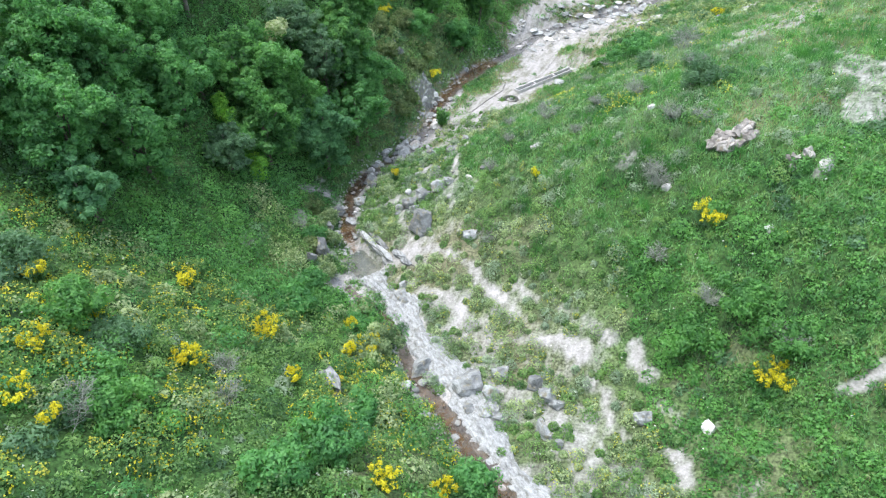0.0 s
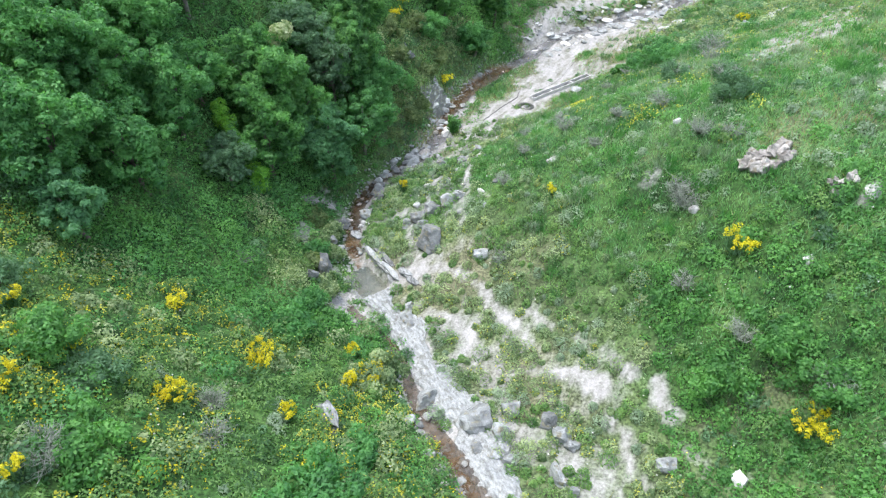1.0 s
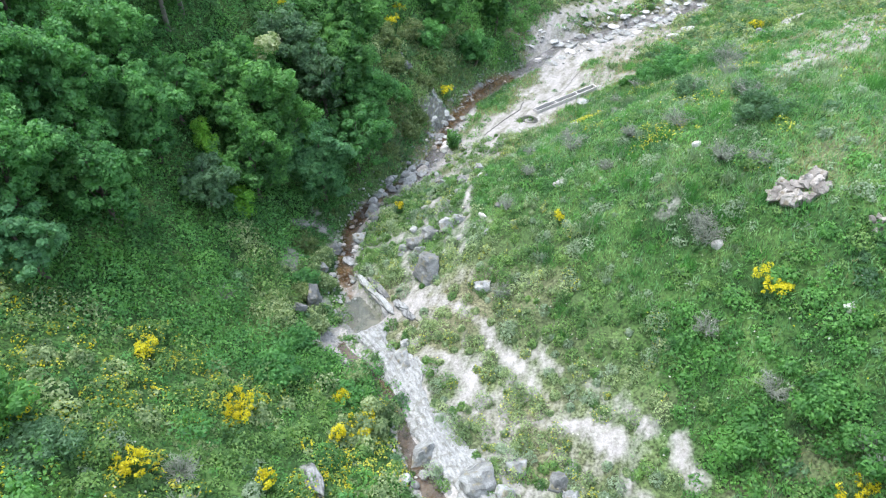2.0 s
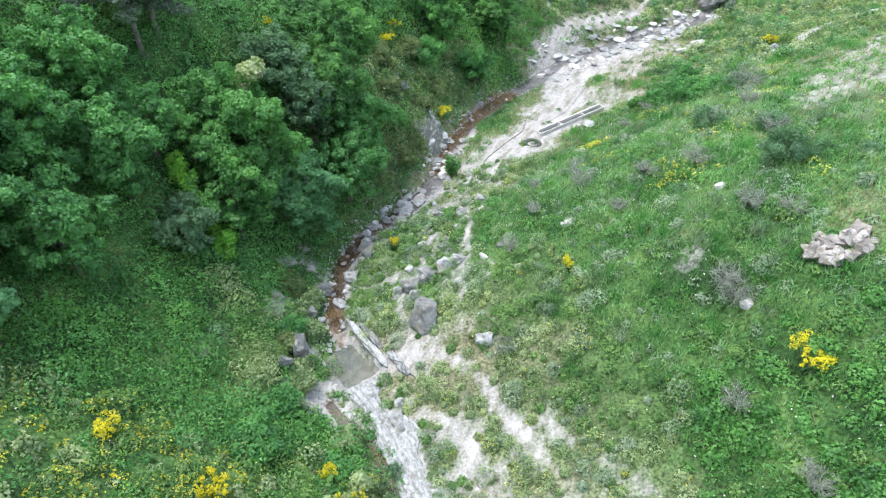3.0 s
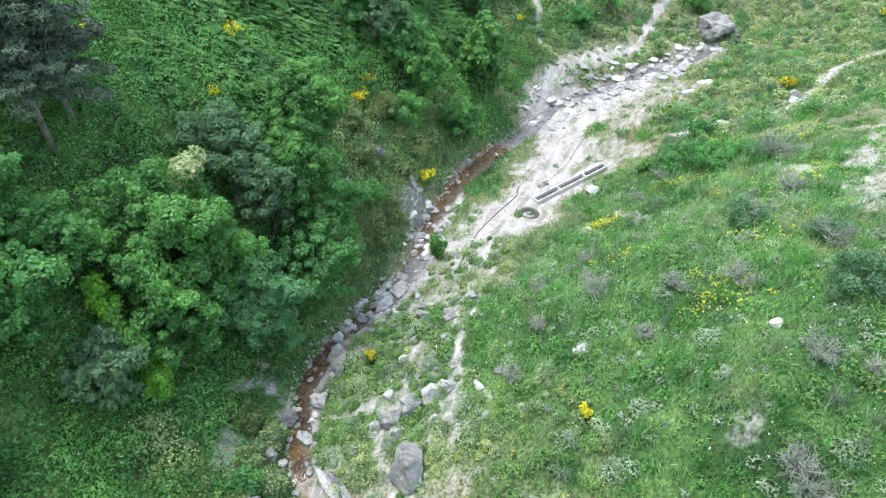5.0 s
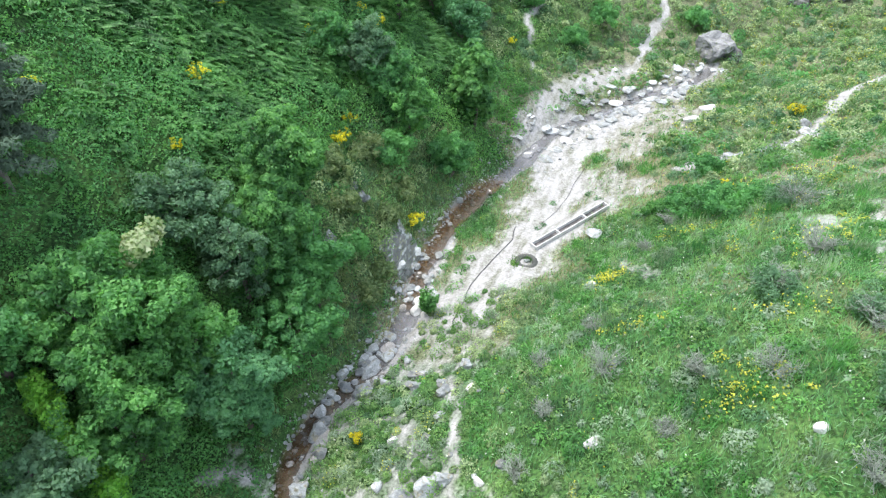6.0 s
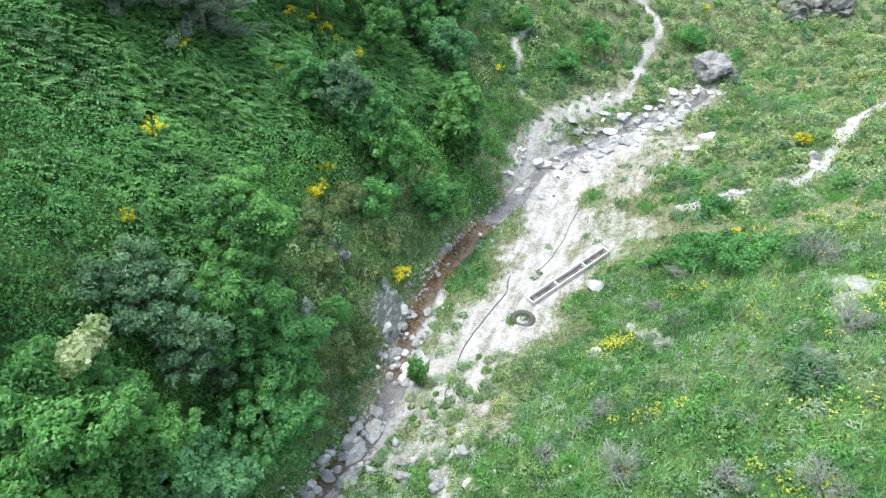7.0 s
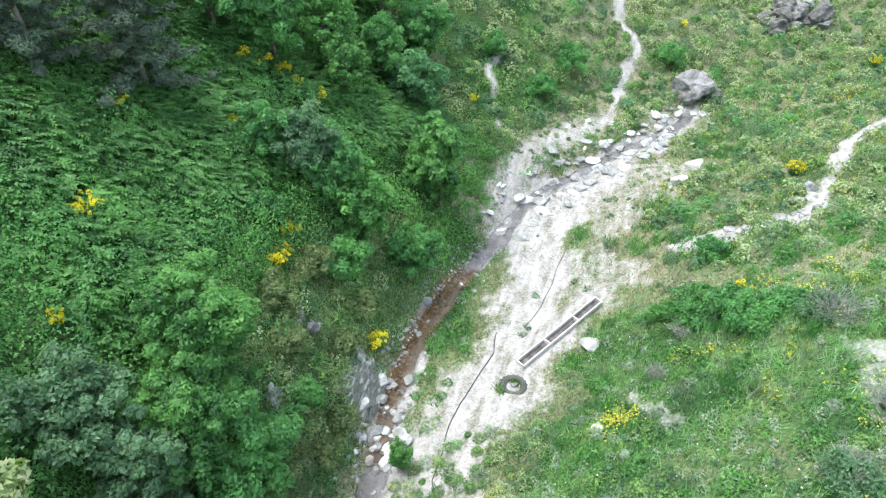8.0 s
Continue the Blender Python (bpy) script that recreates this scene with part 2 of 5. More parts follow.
# ---- shape of the valley: the stream's line and bed, and cross-sections on both sides
AXIS_Y = [-60, 0, 14.6, 18.2, 22.2, 25.2, 28.4, 31.9, 37.6, 41, 44.6, 47.7, 52, 58, 64, 70, 74.8, 77.8, 80, 86, 100, 130, 400]
AXIS_X = [16, 6.5, 2.5, 0.4, -1.8, -2.0, -3.5, -5.4, -7, -7.1, -5.9, -3.1, -1.4, 0.4, 3.8, 8.6, 14.5, 19.5, 25, 31, 40, 50, 60]
BED_Z = [14, 7, 4.37, 3.69, 2.92, 2.2, 1.67, 1, 0.58, 0.69, 0.55, 0.4, 0.32, 0.31, 0.07, 0.04, 0.33, 0.6, 0.88, 1.41, 4, 14, 60]
STATIONS = [0, 12, 20, 27, 34, 41, 48, 56, 64, 72, 80, 92, 115]
OFFSETS = [0, 1.2, 3, 7, 12, 20, 45, 120, 400]
LEFT = np.array([
    [4.08, 4.85, 6.18, 8.89],
    [2.02, 3.88, 5.33, 9.09],
    [1.12, 2.99, 5.5, 10.09],
    [0.92, 2.26, 5.47, 12.1],
    [0.98, 4.1, 9.49, 16.66],
    [1.18, 6.02, 12.24, 19.6],
    [1.85, 6.12, 12.15, 19],
    [3.51, 8.15, 12.2, 19.02],
    [3.49, 8.37, 11.94, 17.34],
    [1.29, 4.03, 8.84, 15.06],
    [0.6, 0.86, 1.35, 5.25],
    [0.71, 1.45, 2.57, 6.42],
    [1.04, 2.43, 4.72, 8.61]])
RIGHT = np.array([
    [3.61, 3.94, 5.01, 6.87],
    [0.59, 1.45, 4.15, 8.36],
    [0.36, 0.88, 2.78, 9.58],
    [0.97, 2.08, 4.59, 11.99],
    [1.45, 3.5, 6.02, 11.86],
    [1.18, 2.31, 5.29, 9.71],
    [0.66, 2.06, 4.33, 8.56],
    [0.32, 1.15, 2.45, 6.25],
    [-0.03, 0.43, 1.08, 3.75],
    [-0.23, 0.39, 1.42, 3.13],
    [0.06, 0.72, 1.53, 2.59],
    [0.21, 0.68, 1.34, 2.58],
    [0.88, 1.91, 3.45, 5.98]])
LATTICE = np.random.RandomState(7).rand(256, 256)


def value_noise(x, y, size, seed=0):
    """Smooth noise from 0 to 1 over the plan."""
    u, v = np.asarray(x) / size + 17.3 * seed, np.asarray(y) / size + 5.7 * seed
    i, j = np.floor(u).astype(int), np.floor(v).astype(int)
    a, b = u - i, v - j
    a, b = a * a * (3 - 2 * a), b * b * (3 - 2 * b)
    n = lambda p, q: LATTICE[p % 256, q % 256]
    return (n(i, j) * (1 - a) + n(i + 1, j) * a) * (1 - b) + (n(i, j + 1) * (1 - a) + n(i + 1, j + 1) * a) * b


def fractal(x, y, size, seed=0):
    return sum(value_noise(x, y, size / 2 ** k, seed + k) * 0.5 ** k for k in range(4)) / 1.875


def valley(x, y):
    """The smooth valley from the cross-sections."""
    x, y = np.asarray(x, float), np.asarray(y, float)
    axis, bed = np.interp(y, AXIS_Y, AXIS_X), np.interp(y, AXIS_Y, BED_Z)
    off = x - axis

    def side(table, d, slope):
        h = [np.zeros_like(y), 0.25 * np.interp(y, STATIONS, table[:, 0])]
        h += [np.interp(y, STATIONS, table[:, k]) for k in range(4)]
        h += [h[5] + slope * 25, h[5] + slope * 60, h[5] + slope * 110]
        z = np.zeros_like(y)
        for k in range(8):
            z = np.where((d >= OFFSETS[k]) & (d <= OFFSETS[k + 1]), h[k] + (h[k + 1] - h[k]) * (d - OFFSETS[k]) / (OFFSETS[k + 1] - OFFSETS[k]), z)
        return np.where(d > 400, h[8], z)

    return bed + np.where(off < 0, side(LEFT, -off, 0.75), side(RIGHT, off, 0.3))


STREAM = [(16, -60), (6.5, 0), (2.5, 14.6), (1.4, 16.2), (0.4, 18.2), (-0.7, 20.5), (-1.9, 22.6), (-2.4, 25.2), (-4.4, 28.0), (-6.6, 30.2), (-5.9, 33.2), (-7.0, 37.4), (-7.2, 41.1),
          (-5.9, 44.6), (-3.1, 47.9), (-1.5, 51.5), (-0.9, 54.7), (0.4, 58.0), (1.6, 60.5), (3.8, 64.2), (6.0, 66.7), (8.6, 70.1), (11.5, 73.3), (14.5, 74.9), (19.5, 77.8), (25.4, 80.4), (27.2, 82.0), (28.0, 83.4)]


def line_distance(x, y, points):
    """Distance from a polyline and the length along it, as a fraction."""
    x, y = np.asarray(x, float), np.asarray(y, float)
    best, along = np.full(x.shape, 1e9), np.zeros(x.shape)
    for k in range(len(points) - 1):
        (ax, ay), (bx, by) = points[k][:2], points[k + 1][:2]
        vx, vy = bx - ax, by - ay
        s = np.clip(((x - ax) * vx + (y - ay) * vy) / (vx * vx + vy * vy), 0, 1)
        d = np.hypot(x - ax - s * vx, y - ay - s * vy)
        along = np.where(d < best, k + s, along)
        best = np.minimum(d, best)
    return best, along


GX, GY = np.arange(-120, 121, 1.0), np.arange(-60, 181, 1.0)
_gx, _gy = np.meshgrid(GX, GY, indexing="ij")
SMOOTH = valley(_gx, _gy)
for _ in range(3):
    p = np.pad(SMOOTH, 1, mode="edge")
    SMOOTH = (p[:-2, 1:-1] + p[2:, 1:-1] + p[1:-1, :-2] + p[1:-1, 2:] + 2 * p[1:-1, 1:-1]) / 6


def ground_z(x, y, detail=True):
    """Height of the ground at a place of the plan."""
    x, y = np.asarray(x, float), np.asarray(y, float)
    u, v = np.clip(x - GX[0], 0, len(GX) - 1.001), np.clip(y - GY[0], 0, len(GY) - 1.001)
    i, j = u.astype(int), v.astype(int)
    a, b = u - i, v - j
    z = (SMOOTH[i, j] * (1 - a) + SMOOTH[i + 1, j] * a) * (1 - b) + (SMOOTH[i, j + 1] * (1 - a) + SMOOTH[i + 1, j + 1] * a) * b
    far = (np.abs(x) > 119) | (y > 179) | (y < -59)
    z = np.where(far, valley(x, y), z)
    d, _ = line_distance(x, y, STREAM)
    calm = np.clip((d - 1.0) / 5, 0.12, 1)
    if detail:
        z = z + calm * ((fractal(x, y, 9.0, 3) - 0.5) * 1.6 + (fractal(x, y, 2.2, 9) - 0.5) * 0.5) + (fractal(x, y, 0.9, 21) - 0.5) * 0.16
        z = z - 0.35 * np.clip(1.25 - d, 0, 1)
        u = np.clip(((x - 6.85) * 5.65 + (y - 56.25) * 4.05) / 48.3, 0, 1)
        near = np.clip(1.6 - np.hypot(x - 6.85 - 5.65 * u, y - 56.25 - 4.05 * u), 0, 1)
        z = z * (1 - near) + (1.53 + 0.25 * u) * near
        u, v = (x + 5.5) * 0.63 - (y - 33.1) * 0.78, (x + 5.5) * 0.78 + (y - 33.1) * 0.63
        sunk = np.maximum(np.abs(u) / 1.5, np.abs(v) / 1.05)
        z = np.where(sunk < 1.25, np.minimum(z, 0.42 + 0.5 * sunk ** 6), z)
    return z


# ---- building helpers
def thing(name, at, label, category, group="", kind=""):
    ob = new(name)
    ob.empty_display_size = 0.2
    ob.matrix_basis = Matrix.Translation(at)
    return tagged(ob, label, category, group, kind)


def mesh_from(name, verts, faces, material, smooth=True):
    me = bpy.data.meshes.new(name)
    me.from_pydata(verts, [], faces)
    me.materials.append(material)
    me.polygons.foreach_set("use_smooth", [smooth] * len(me.polygons))
    me.update()
    return me


def part(name, bm, material, parent, label=""):
    me = bpy.data.meshes.new(name)
    bm.to_mesh(me)
    bm.free()
    me.materials.append(material)
    ob = new(name, me)
    ob.parent = parent
    return tagged(ob, label)


def leafage(name, corners, material):
    """A mesh of free pointed leaves or blades; corners is an array of n x 3 x 3."""
    n = len(corners)
    me = bpy.data.meshes.new(name)
    me.vertices.add(n * 3)
    me.vertices.foreach_set("co", np.ascontiguousarray(corners, dtype=np.float32).ravel())
    me.loops.add(n * 3)
    me.loops.foreach_set("vertex_index", np.arange(n * 3, dtype=np.int32))
    me.polygons.add(n)
    me.polygons.foreach_set("loop_start", np.arange(0, n * 3, 3, dtype=np.int32))
    me.materials.append(material)
    me.update(calc_edges=True)
    return me


def unit(v):
    return v / np.maximum(np.linalg.norm(v, axis=-1, keepdims=True), 1e-6)


def leaf_corners(at, normal, length, width, rng):
    """Pointed leaves, turned any way about their normals."""
    side = unit(np.cross(normal, unit(rng.normal(size=at.shape))))
    ahead = np.cross(side, normal)
    tip, w = ahead * length[:, None], side * width[:, None] * 0.62
    return np.stack([at - tip * 0.42 + w, at + tip * 0.62, at - tip * 0.42 - w], axis=1)


def dome_leaves(centre, radius, flat, per, length, width, rng, up=0.35, loose=0.22):
    """Leaves over the shells of many domes: centres n x 3, radii n, flat the height over the radius."""
    n = len(centre)
    d = unit(rng.normal(size=(n, per, 3)))
    d[..., 2] = np.abs(d[..., 2]) * 1.1 - 0.12
    d = unit(d)
    r = radius[:, None] * (1 - loose * rng.rand(n, per) ** 0.7 * 1.6)
    shape = np.stack([np.ones(n), np.ones(n), np.broadcast_to(flat, n)], axis=1)
    at = centre[:, None, :] + d * r[..., None] * shape[:, None, :]
    normal = unit(d + rng.normal(size=d.shape) * 0.45 + np.array([0, 0, up]))
    size = 0.65 + 0.7 * rng.rand(n * per)
    return leaf_corners(at.reshape(-1, 3), normal.reshape(-1, 3), length * size, width * size, rng)


def ball_leaves(centre, radius, per, length, width, rng, up=0.3, flat=1.0):
    """Leaves over whole lobes, as in the crown of a tree."""
    n = len(centre)
    d = unit(rng.normal(size=(n, per, 3)) + np.array([0, 0, 0.35]))
    r = radius[:, None] * (0.62 + 0.45 * rng.rand(n, per))
    at = centre[:, None, :] + d * r[..., None] * np.array([1, 1, flat])
    normal = unit(d + rng.normal(size=d.shape) * 0.5 + np.array([0, 0, up]))
    size = 0.65 + 0.7 * rng.rand(n * per)
    return leaf_corners(at.reshape(-1, 3), normal.reshape(-1, 3), length * size, width * size, rng)


def blades(at, height, width, rng, lean=0.5):
    """Upright grass blades, bent to one side."""
    n = len(at)
    a = rng.rand(n) * 6.283
    side = np.stack([np.cos(a), np.sin(a), np.zeros(n)], axis=1) * (width / 2)[:, None]
    b = rng.rand(n) * 6.283
    bend = np.stack([np.cos(b), np.sin(b), np.zeros(n)], axis=1) * (height * lean * rng.rand(n))[:, None]
    top = at + bend + np.array([0, 0, 1]) * height[:, None]
    return np.stack([at - side, at + side, top], axis=1)


def bracken_fronds(x, y):
    """Arching fronds that lean down the slope, each a row of tapering leaflets on both sides of its rib."""
    per, pairs = 14, 4
    x, y = np.repeat(x, per), np.repeat(y, per)
    x, y = x + rng.normal(size=len(x)) * 0.42, y + rng.normal(size=len(y)) * 0.42
    n = len(x)
    z = ground_z(x, y) + 0.25 + 0.45 * rng.rand(n) + 0.9 * (fractal(x, y, 1.6, 131) - 0.45)
    fall = np.stack([ground_z(x - 1, y, False) - ground_z(x + 1, y, False), ground_z(x, y - 1, False) - ground_z(x, y + 1, False)], 1)
    head = unit(unit(fall) * 0.75 + rng.normal(size=(n, 2)) * 0.75)
    ahead = unit(np.append(head, rng.uniform(-0.55, 0.25, (n, 1)), axis=1))
    side = unit(np.stack([-ahead[:, 1], ahead[:, 0], rng.normal(size=n) * 0.25], 1))
    length = 0.4 + 0.4 * rng.rand(n)
    at = np.stack([x, y, z], 1)
    out = []
    for k in range(pairs):
        f = 0.9 * k / pairs
        rib = at + ahead * (length * f)[:, None] - np.array([0, 0, 0.16]) * f * f
        step = ahead * (length * 0.3)[:, None]
        for hand in (-1, 1):
            tip = rib + side * hand * (length * (0.24 + 0.12 * rng.rand(n)) * (1 - f) ** 0.8 + 0.03)[:, None] + step * 1.1 - np.array([0, 0, 0.05])
            out.append(np.stack([rib, rib + step, tip], 1))
    return np.concatenate(out)


def tube(bm, points, r0, r1, sides=6):
    """A tapered tube along points, added to bm."""
    rings = []
    for k, p in enumerate(points):
        ahead = (Vector(points[min(k + 1, len(points) - 1)]) - Vector(points[max(k - 1, 0)])).normalized()
        x = ahead.orthogonal().normalized()
        y = ahead.cross(x)
        r = r0 + (r1 - r0) * k / max(1, len(points) - 1)
        rings.append([bm.verts.new(Vector(p) + (x * math.cos(6.283 * i / sides) + y * math.sin(6.283 * i / sides)) * r) for i in range(sides)])
    for a, b in zip(rings, rings[1:]):
        for i in range(sides):
            bm.faces.new((a[i], a[(i + 1) % sides], b[(i + 1) % sides], b[i])).smooth = True
    bm.faces.new(rings[0][::-1]), bm.faces.new(rings[-1])


def z_at(x, y):
    return float(ground_z(np.array([x]), np.array([y]))[0])


# ---- masks over the plan: gravel, dry grass, mud
PALE_BANDS = [
    # points along each bare strip, then its half width
    ([(1.2, 49.8), (3.2, 53.0), (6.0, 56.9), (8.5, 59.9), (10.3, 64.7), (11.5, 69.4), (13.6, 71.9)], 2.3),
    ([(6.8, 55.4), (10.2, 59.6), (12.2, 61.2)], 1.5),
    ([(4.0, 51.3), (5.6, 53.4), (6.6, 54.8)], 0.7),
    ([(8.3, 70.6), (10.2, 74.4), (12.6, 77.0), (15.6, 79.4), (18.3, 80.4), (19.3, 81.0)], 1.15),
    ([(12.6, 71.9), (16.5, 74.0), (19.6, 76.2), (23.0, 79.0), (26.6, 82.0)], 1.5),
    ([(22.0, 75.4), (24.6, 73.6)], 0.5),
]
TRAILS = [
    ([(19.1, 63.9), (21.9, 63.8), (25.1, 62.9)], 0.85), ([(25.1, 62.9), (27.4, 64.0), (29.0, 65.5), (30.4, 67.4), (31.7, 68.8), (33.4, 70.6), (35.0, 72.0), (38.1, 73.4), (44.0, 75.0)], 0.5),
    ([(18.6, 80.4), (20.4, 82.4), (21.6, 84.6)], 0.3), ([(19.6, 79.8), (20.6, 82.2), (21.4, 84.4)], 0.22), ([(21.4, 84.2), (22.4, 86.2), (24.0, 88.6), (24.9, 90.2), (24.6, 91.6), (23.8, 93.2), (24.6, 95.4), (25.6, 98.0), (26.0, 104.0)], 0.48),
    ([(9.9, 81.4), (9.5, 83.2), (10.9, 85.0), (11.6, 86.0)], 0.24), ([(9.4, 77.4), (9.8, 79.0)], 0.2),
    ([(0.4, 33.4), (0.4, 35.1), (0.7, 38.1)], 0.16),
    ([(0.6, 37.9), (1.0, 39.6), (0.9, 40.8), (1.2, 42.3), (1.0, 44.9)], 0.26),
    ([(0.7, 38.0), (1.9, 38.0), (2.8, 37.3)], 0.14),
    ([(-2.5, 35.1), (-2.8, 37.0), (-2.2, 38.6)], 0.25),
]
SCREES = [
    ([(-6.6, 36.9), (-5.4, 34.7), (-4.6, 30.7), (-3.0, 28.6), (-1.4, 26.0), (-0.1, 22.8), (0.9, 20.5), (1.9, 17.9), (3.0, 15.6), (4.0, 12.0)], 0.7),
    ([(-5.5, 32.2), (-3.1, 32.5), (-0.9, 32.6)], 0.65), ([(-0.9, 32.5), (0.6, 31.7), (1.8, 30.1), (2.2, 28.7), (3.4, 27.5), (4.4, 25.1)], 0.48),
    ([(-1.4, 29.2), (-0.1, 28.3), (0.9, 26.8), (1.5, 25.1), (2.7, 24.1), (4.4, 23.6), (5.3, 23.2)], 0.46), ([(5.3, 23.3), (6.3, 23.2), (7.2, 22.3)], 0.72), ([(0.5, 25.8), (2.1, 25.4)], 0.38),
    ([(4.2, 27.9), (5.3, 26.3)], 0.34), ([(7.6, 24.3), (8.2, 23.3), (8.6, 22.6)], 0.27), ([(9.8, 21.9), (9.6, 21.1), (9.9, 20.1)], 0.36), ([(7.5, 20.5), (8.1, 19.8), (7.8, 18.4), (8.4, 17.0)], 0.28),
    ([(10.0, 18.7), (11.2, 17.4)], 0.2), ([(9.9, 16.0), (10.3, 15.1), (10.0, 14.1)], 0.45), ([(2.5, 20.8), (3.5, 20.1)], 0.27), ([(5.2, 18.9), (5.8, 18.4)], 0.2),
    ([(0.2, 22.6), (0.6, 20.1), (1.6, 17.4), (2.7, 15.3)], 0.7), ([(2.7, 15.3), (4.2, 15.7)], 0.6), ([(0.9, 31.1), (0.7, 29.6), (0.5, 28.1)], 0.14),
    ([(16.3, 16.4), (16.8, 16.3), (17.4, 16.6)], 0.36), ([(17.8, 25.9), (18.4, 26.4)], 0.22),
    ([(-5.8, 20.5), (-5.1, 18.8)], 0.24), ([(-10.3, 40.0), (-9.6, 40.6), (-8.7, 40.5)], 0.36), ([(-1.0, 33.4), (-2.6, 33.0)], 0.4), ([(-2.9, 36.2), (-2.2, 35.0), (-2.4, 33.6)], 0.3),
]
BARE_SPOTS = [([(13.3, 63.6), (15.1, 67.2), (17.7, 71.3), (21.1, 73.3)], 2.0), ([(26.3, 50.3), (30.2, 54.3), (34.3, 58.5)], 1.4), ([(10.2, 32.3), (10.8, 32.7)], 0.5), ([(21.6, 44.5), (27.3, 52.4), (34.5, 62.1)], 1.8), ([(17.1, 45.8), (20.1, 49.6)], 0.7), ([(11.0, 52.1), (12.0, 49.0)], 0.5), ([(20.0, 43.1), (23.6, 43.8), (30.1, 51.2)], 1.1), ([(21.6, 29.4), (22.3, 32.9), (23.4, 38.0)], 0.9)]


def band_mask(x, y, bands, ragged=0.9, soft=0.35):
    m = np.zeros(np.shape(x))
    wob = (fractal(x, y, 2.4, 31) - 0.5) * 2.2 + (fractal(x, y, 0.6, 37) - 0.5) * 0.9
    for pts, half in bands:
        d, _ = line_distance(x, y, pts)
        m = np.maximum(m, np.clip((half * (1 + ragged * wob) - d) / soft + 0.5, 0, 1))
    return m


def gravel_mask(x, y):
    d, _ = line_distance(x, y, STREAM)
    right = x > np.interp(y, AXIS_Y, AXIS_X)
    reach = np.where(right, np.interp(y, [32, 36, 39, 47, 56, 60, 66], [1.2, 1.1, 1.55, 1.6, 1.4, 0.7, 1.3]), np.interp(y, [26, 30, 34, 36, 42, 54, 58, 66, 71, 76], [0.4, 0.9, 0.5, 0.4, 0.45, 0.45, 0.2, 0.2, 0.6, 0.8]))
    shore = np.clip((reach + 1.8 * (fractal(x, y, 2.2, 41) - 0.5) - d) / 0.4, 0, 1)
    m = np.maximum(0.8 * band_mask(x, y, PALE_BANDS, 0.9, 2.0), band_mask(x, y, TRAILS, 1.0, 0.5) * np.where(y < 50, 0.78, 0.95))
    m = np.maximum(m, 0.8 * band_mask(x, y, [(p, h * 0.88) for p, h in SCREES], 0.9, 0.42))
    m = np.maximum(m, 0.5 * band_mask(x, y, BARE_SPOTS, 1.4))
    off = x - np.interp(y, AXIS_Y, AXIS_X)
    stony = np.clip(off / 2, 0, 1) * np.clip((12.5 - off) / 4, 0, 1) * np.clip((37 - y) / 4, 0, 1)
    sandy = np.clip((8.0 - off) / 4, 0, 1)
    m = np.maximum(m, stony * np.clip((fractal(x, y, 1.5, 45) - 0.47 + 0.1 * sandy) * (2.4 + 1.6 * sandy), 0, 0.34 + 0.3 * sandy))
    upper = np.clip(off / 2, 0, 1) * np.clip((9.5 - off) / 3, 0, 1) * np.clip((y - 34) / 3, 0, 1) * np.clip((51 - y) / 4, 0, 1)
    m = np.maximum(m, upper * np.clip((fractal(x, y, 1.3, 47) - 0.45) * 4.0, 0, 0.62))
    shady = np.clip(-off / 0.8, 0, 1) * np.clip((off + 5) / 2, 0, 1) * np.clip((y - 26) / 3, 0, 1) * np.clip((44 - y) / 4, 0, 1)
    m = np.maximum(m, shady * np.clip((fractal(x, y, 1.2, 49) - 0.5) * 4.0, 0, 0.55))
    return np.maximum(m, shore * np.interp(y, [66, 70], [0.9, 0.85]))


def mud_mask(x, y):
    d, _ = line_distance(x, y, STREAM)
    wide = 0.5 + 1.0 * (fractal(x, y, 2.0, 51) - 0.5)
    return np.clip((wide - d) / 0.3, 0, 1) * np.interp(y, [20.5, 22.5, 32, 34, 42, 45, 53, 56, 64, 69], [1.0, 0.0, 0.0, 1.0, 1.0, 0.6, 0.6, 1.0, 1.0, 0.1])


def dry_mask(x, y):
    near = band_mask(x, y, [(p, h + 1.6) for p, h in PALE_BANDS] + [([(22, 72), (30, 74), (38, 78)], 3.0), ([(13.5, 61.5), (15.5, 66.5), (19.0, 71.0), (24.0, 74.0)], 3.2), ([(24, 40), (28, 50), (34, 60)], 4.0)], 0.8)
    off = x - np.interp(y, AXIS_Y, AXIS_X)
    stony = np.clip(off / 2, 0, 1) * np.clip((12.5 - off) / 4, 0, 1) * np.clip((38 - y) / 4, 0, 1)
    bank = np.clip((off + 6) / 1.5, 0, 1) * np.clip(-off / 1.0, 0, 1) * np.clip((y - 44) / 4, 0, 1) * np.clip((66 - y) / 4, 0, 1)
    # first term: dry far slope, its paleness also standing in for distant haze
    return np.clip(0.72 * np.clip((x - 14) / 4, 0, 1) * np.clip((y - 50) / 8, 0, 1) + stony * 0.42 + bank * 0.2 + near * 0.7 + np.clip((fractal(x, y, 5.0, 61) - 0.6) * 3, 0, 0.6) * (x > -4), 0, 1)


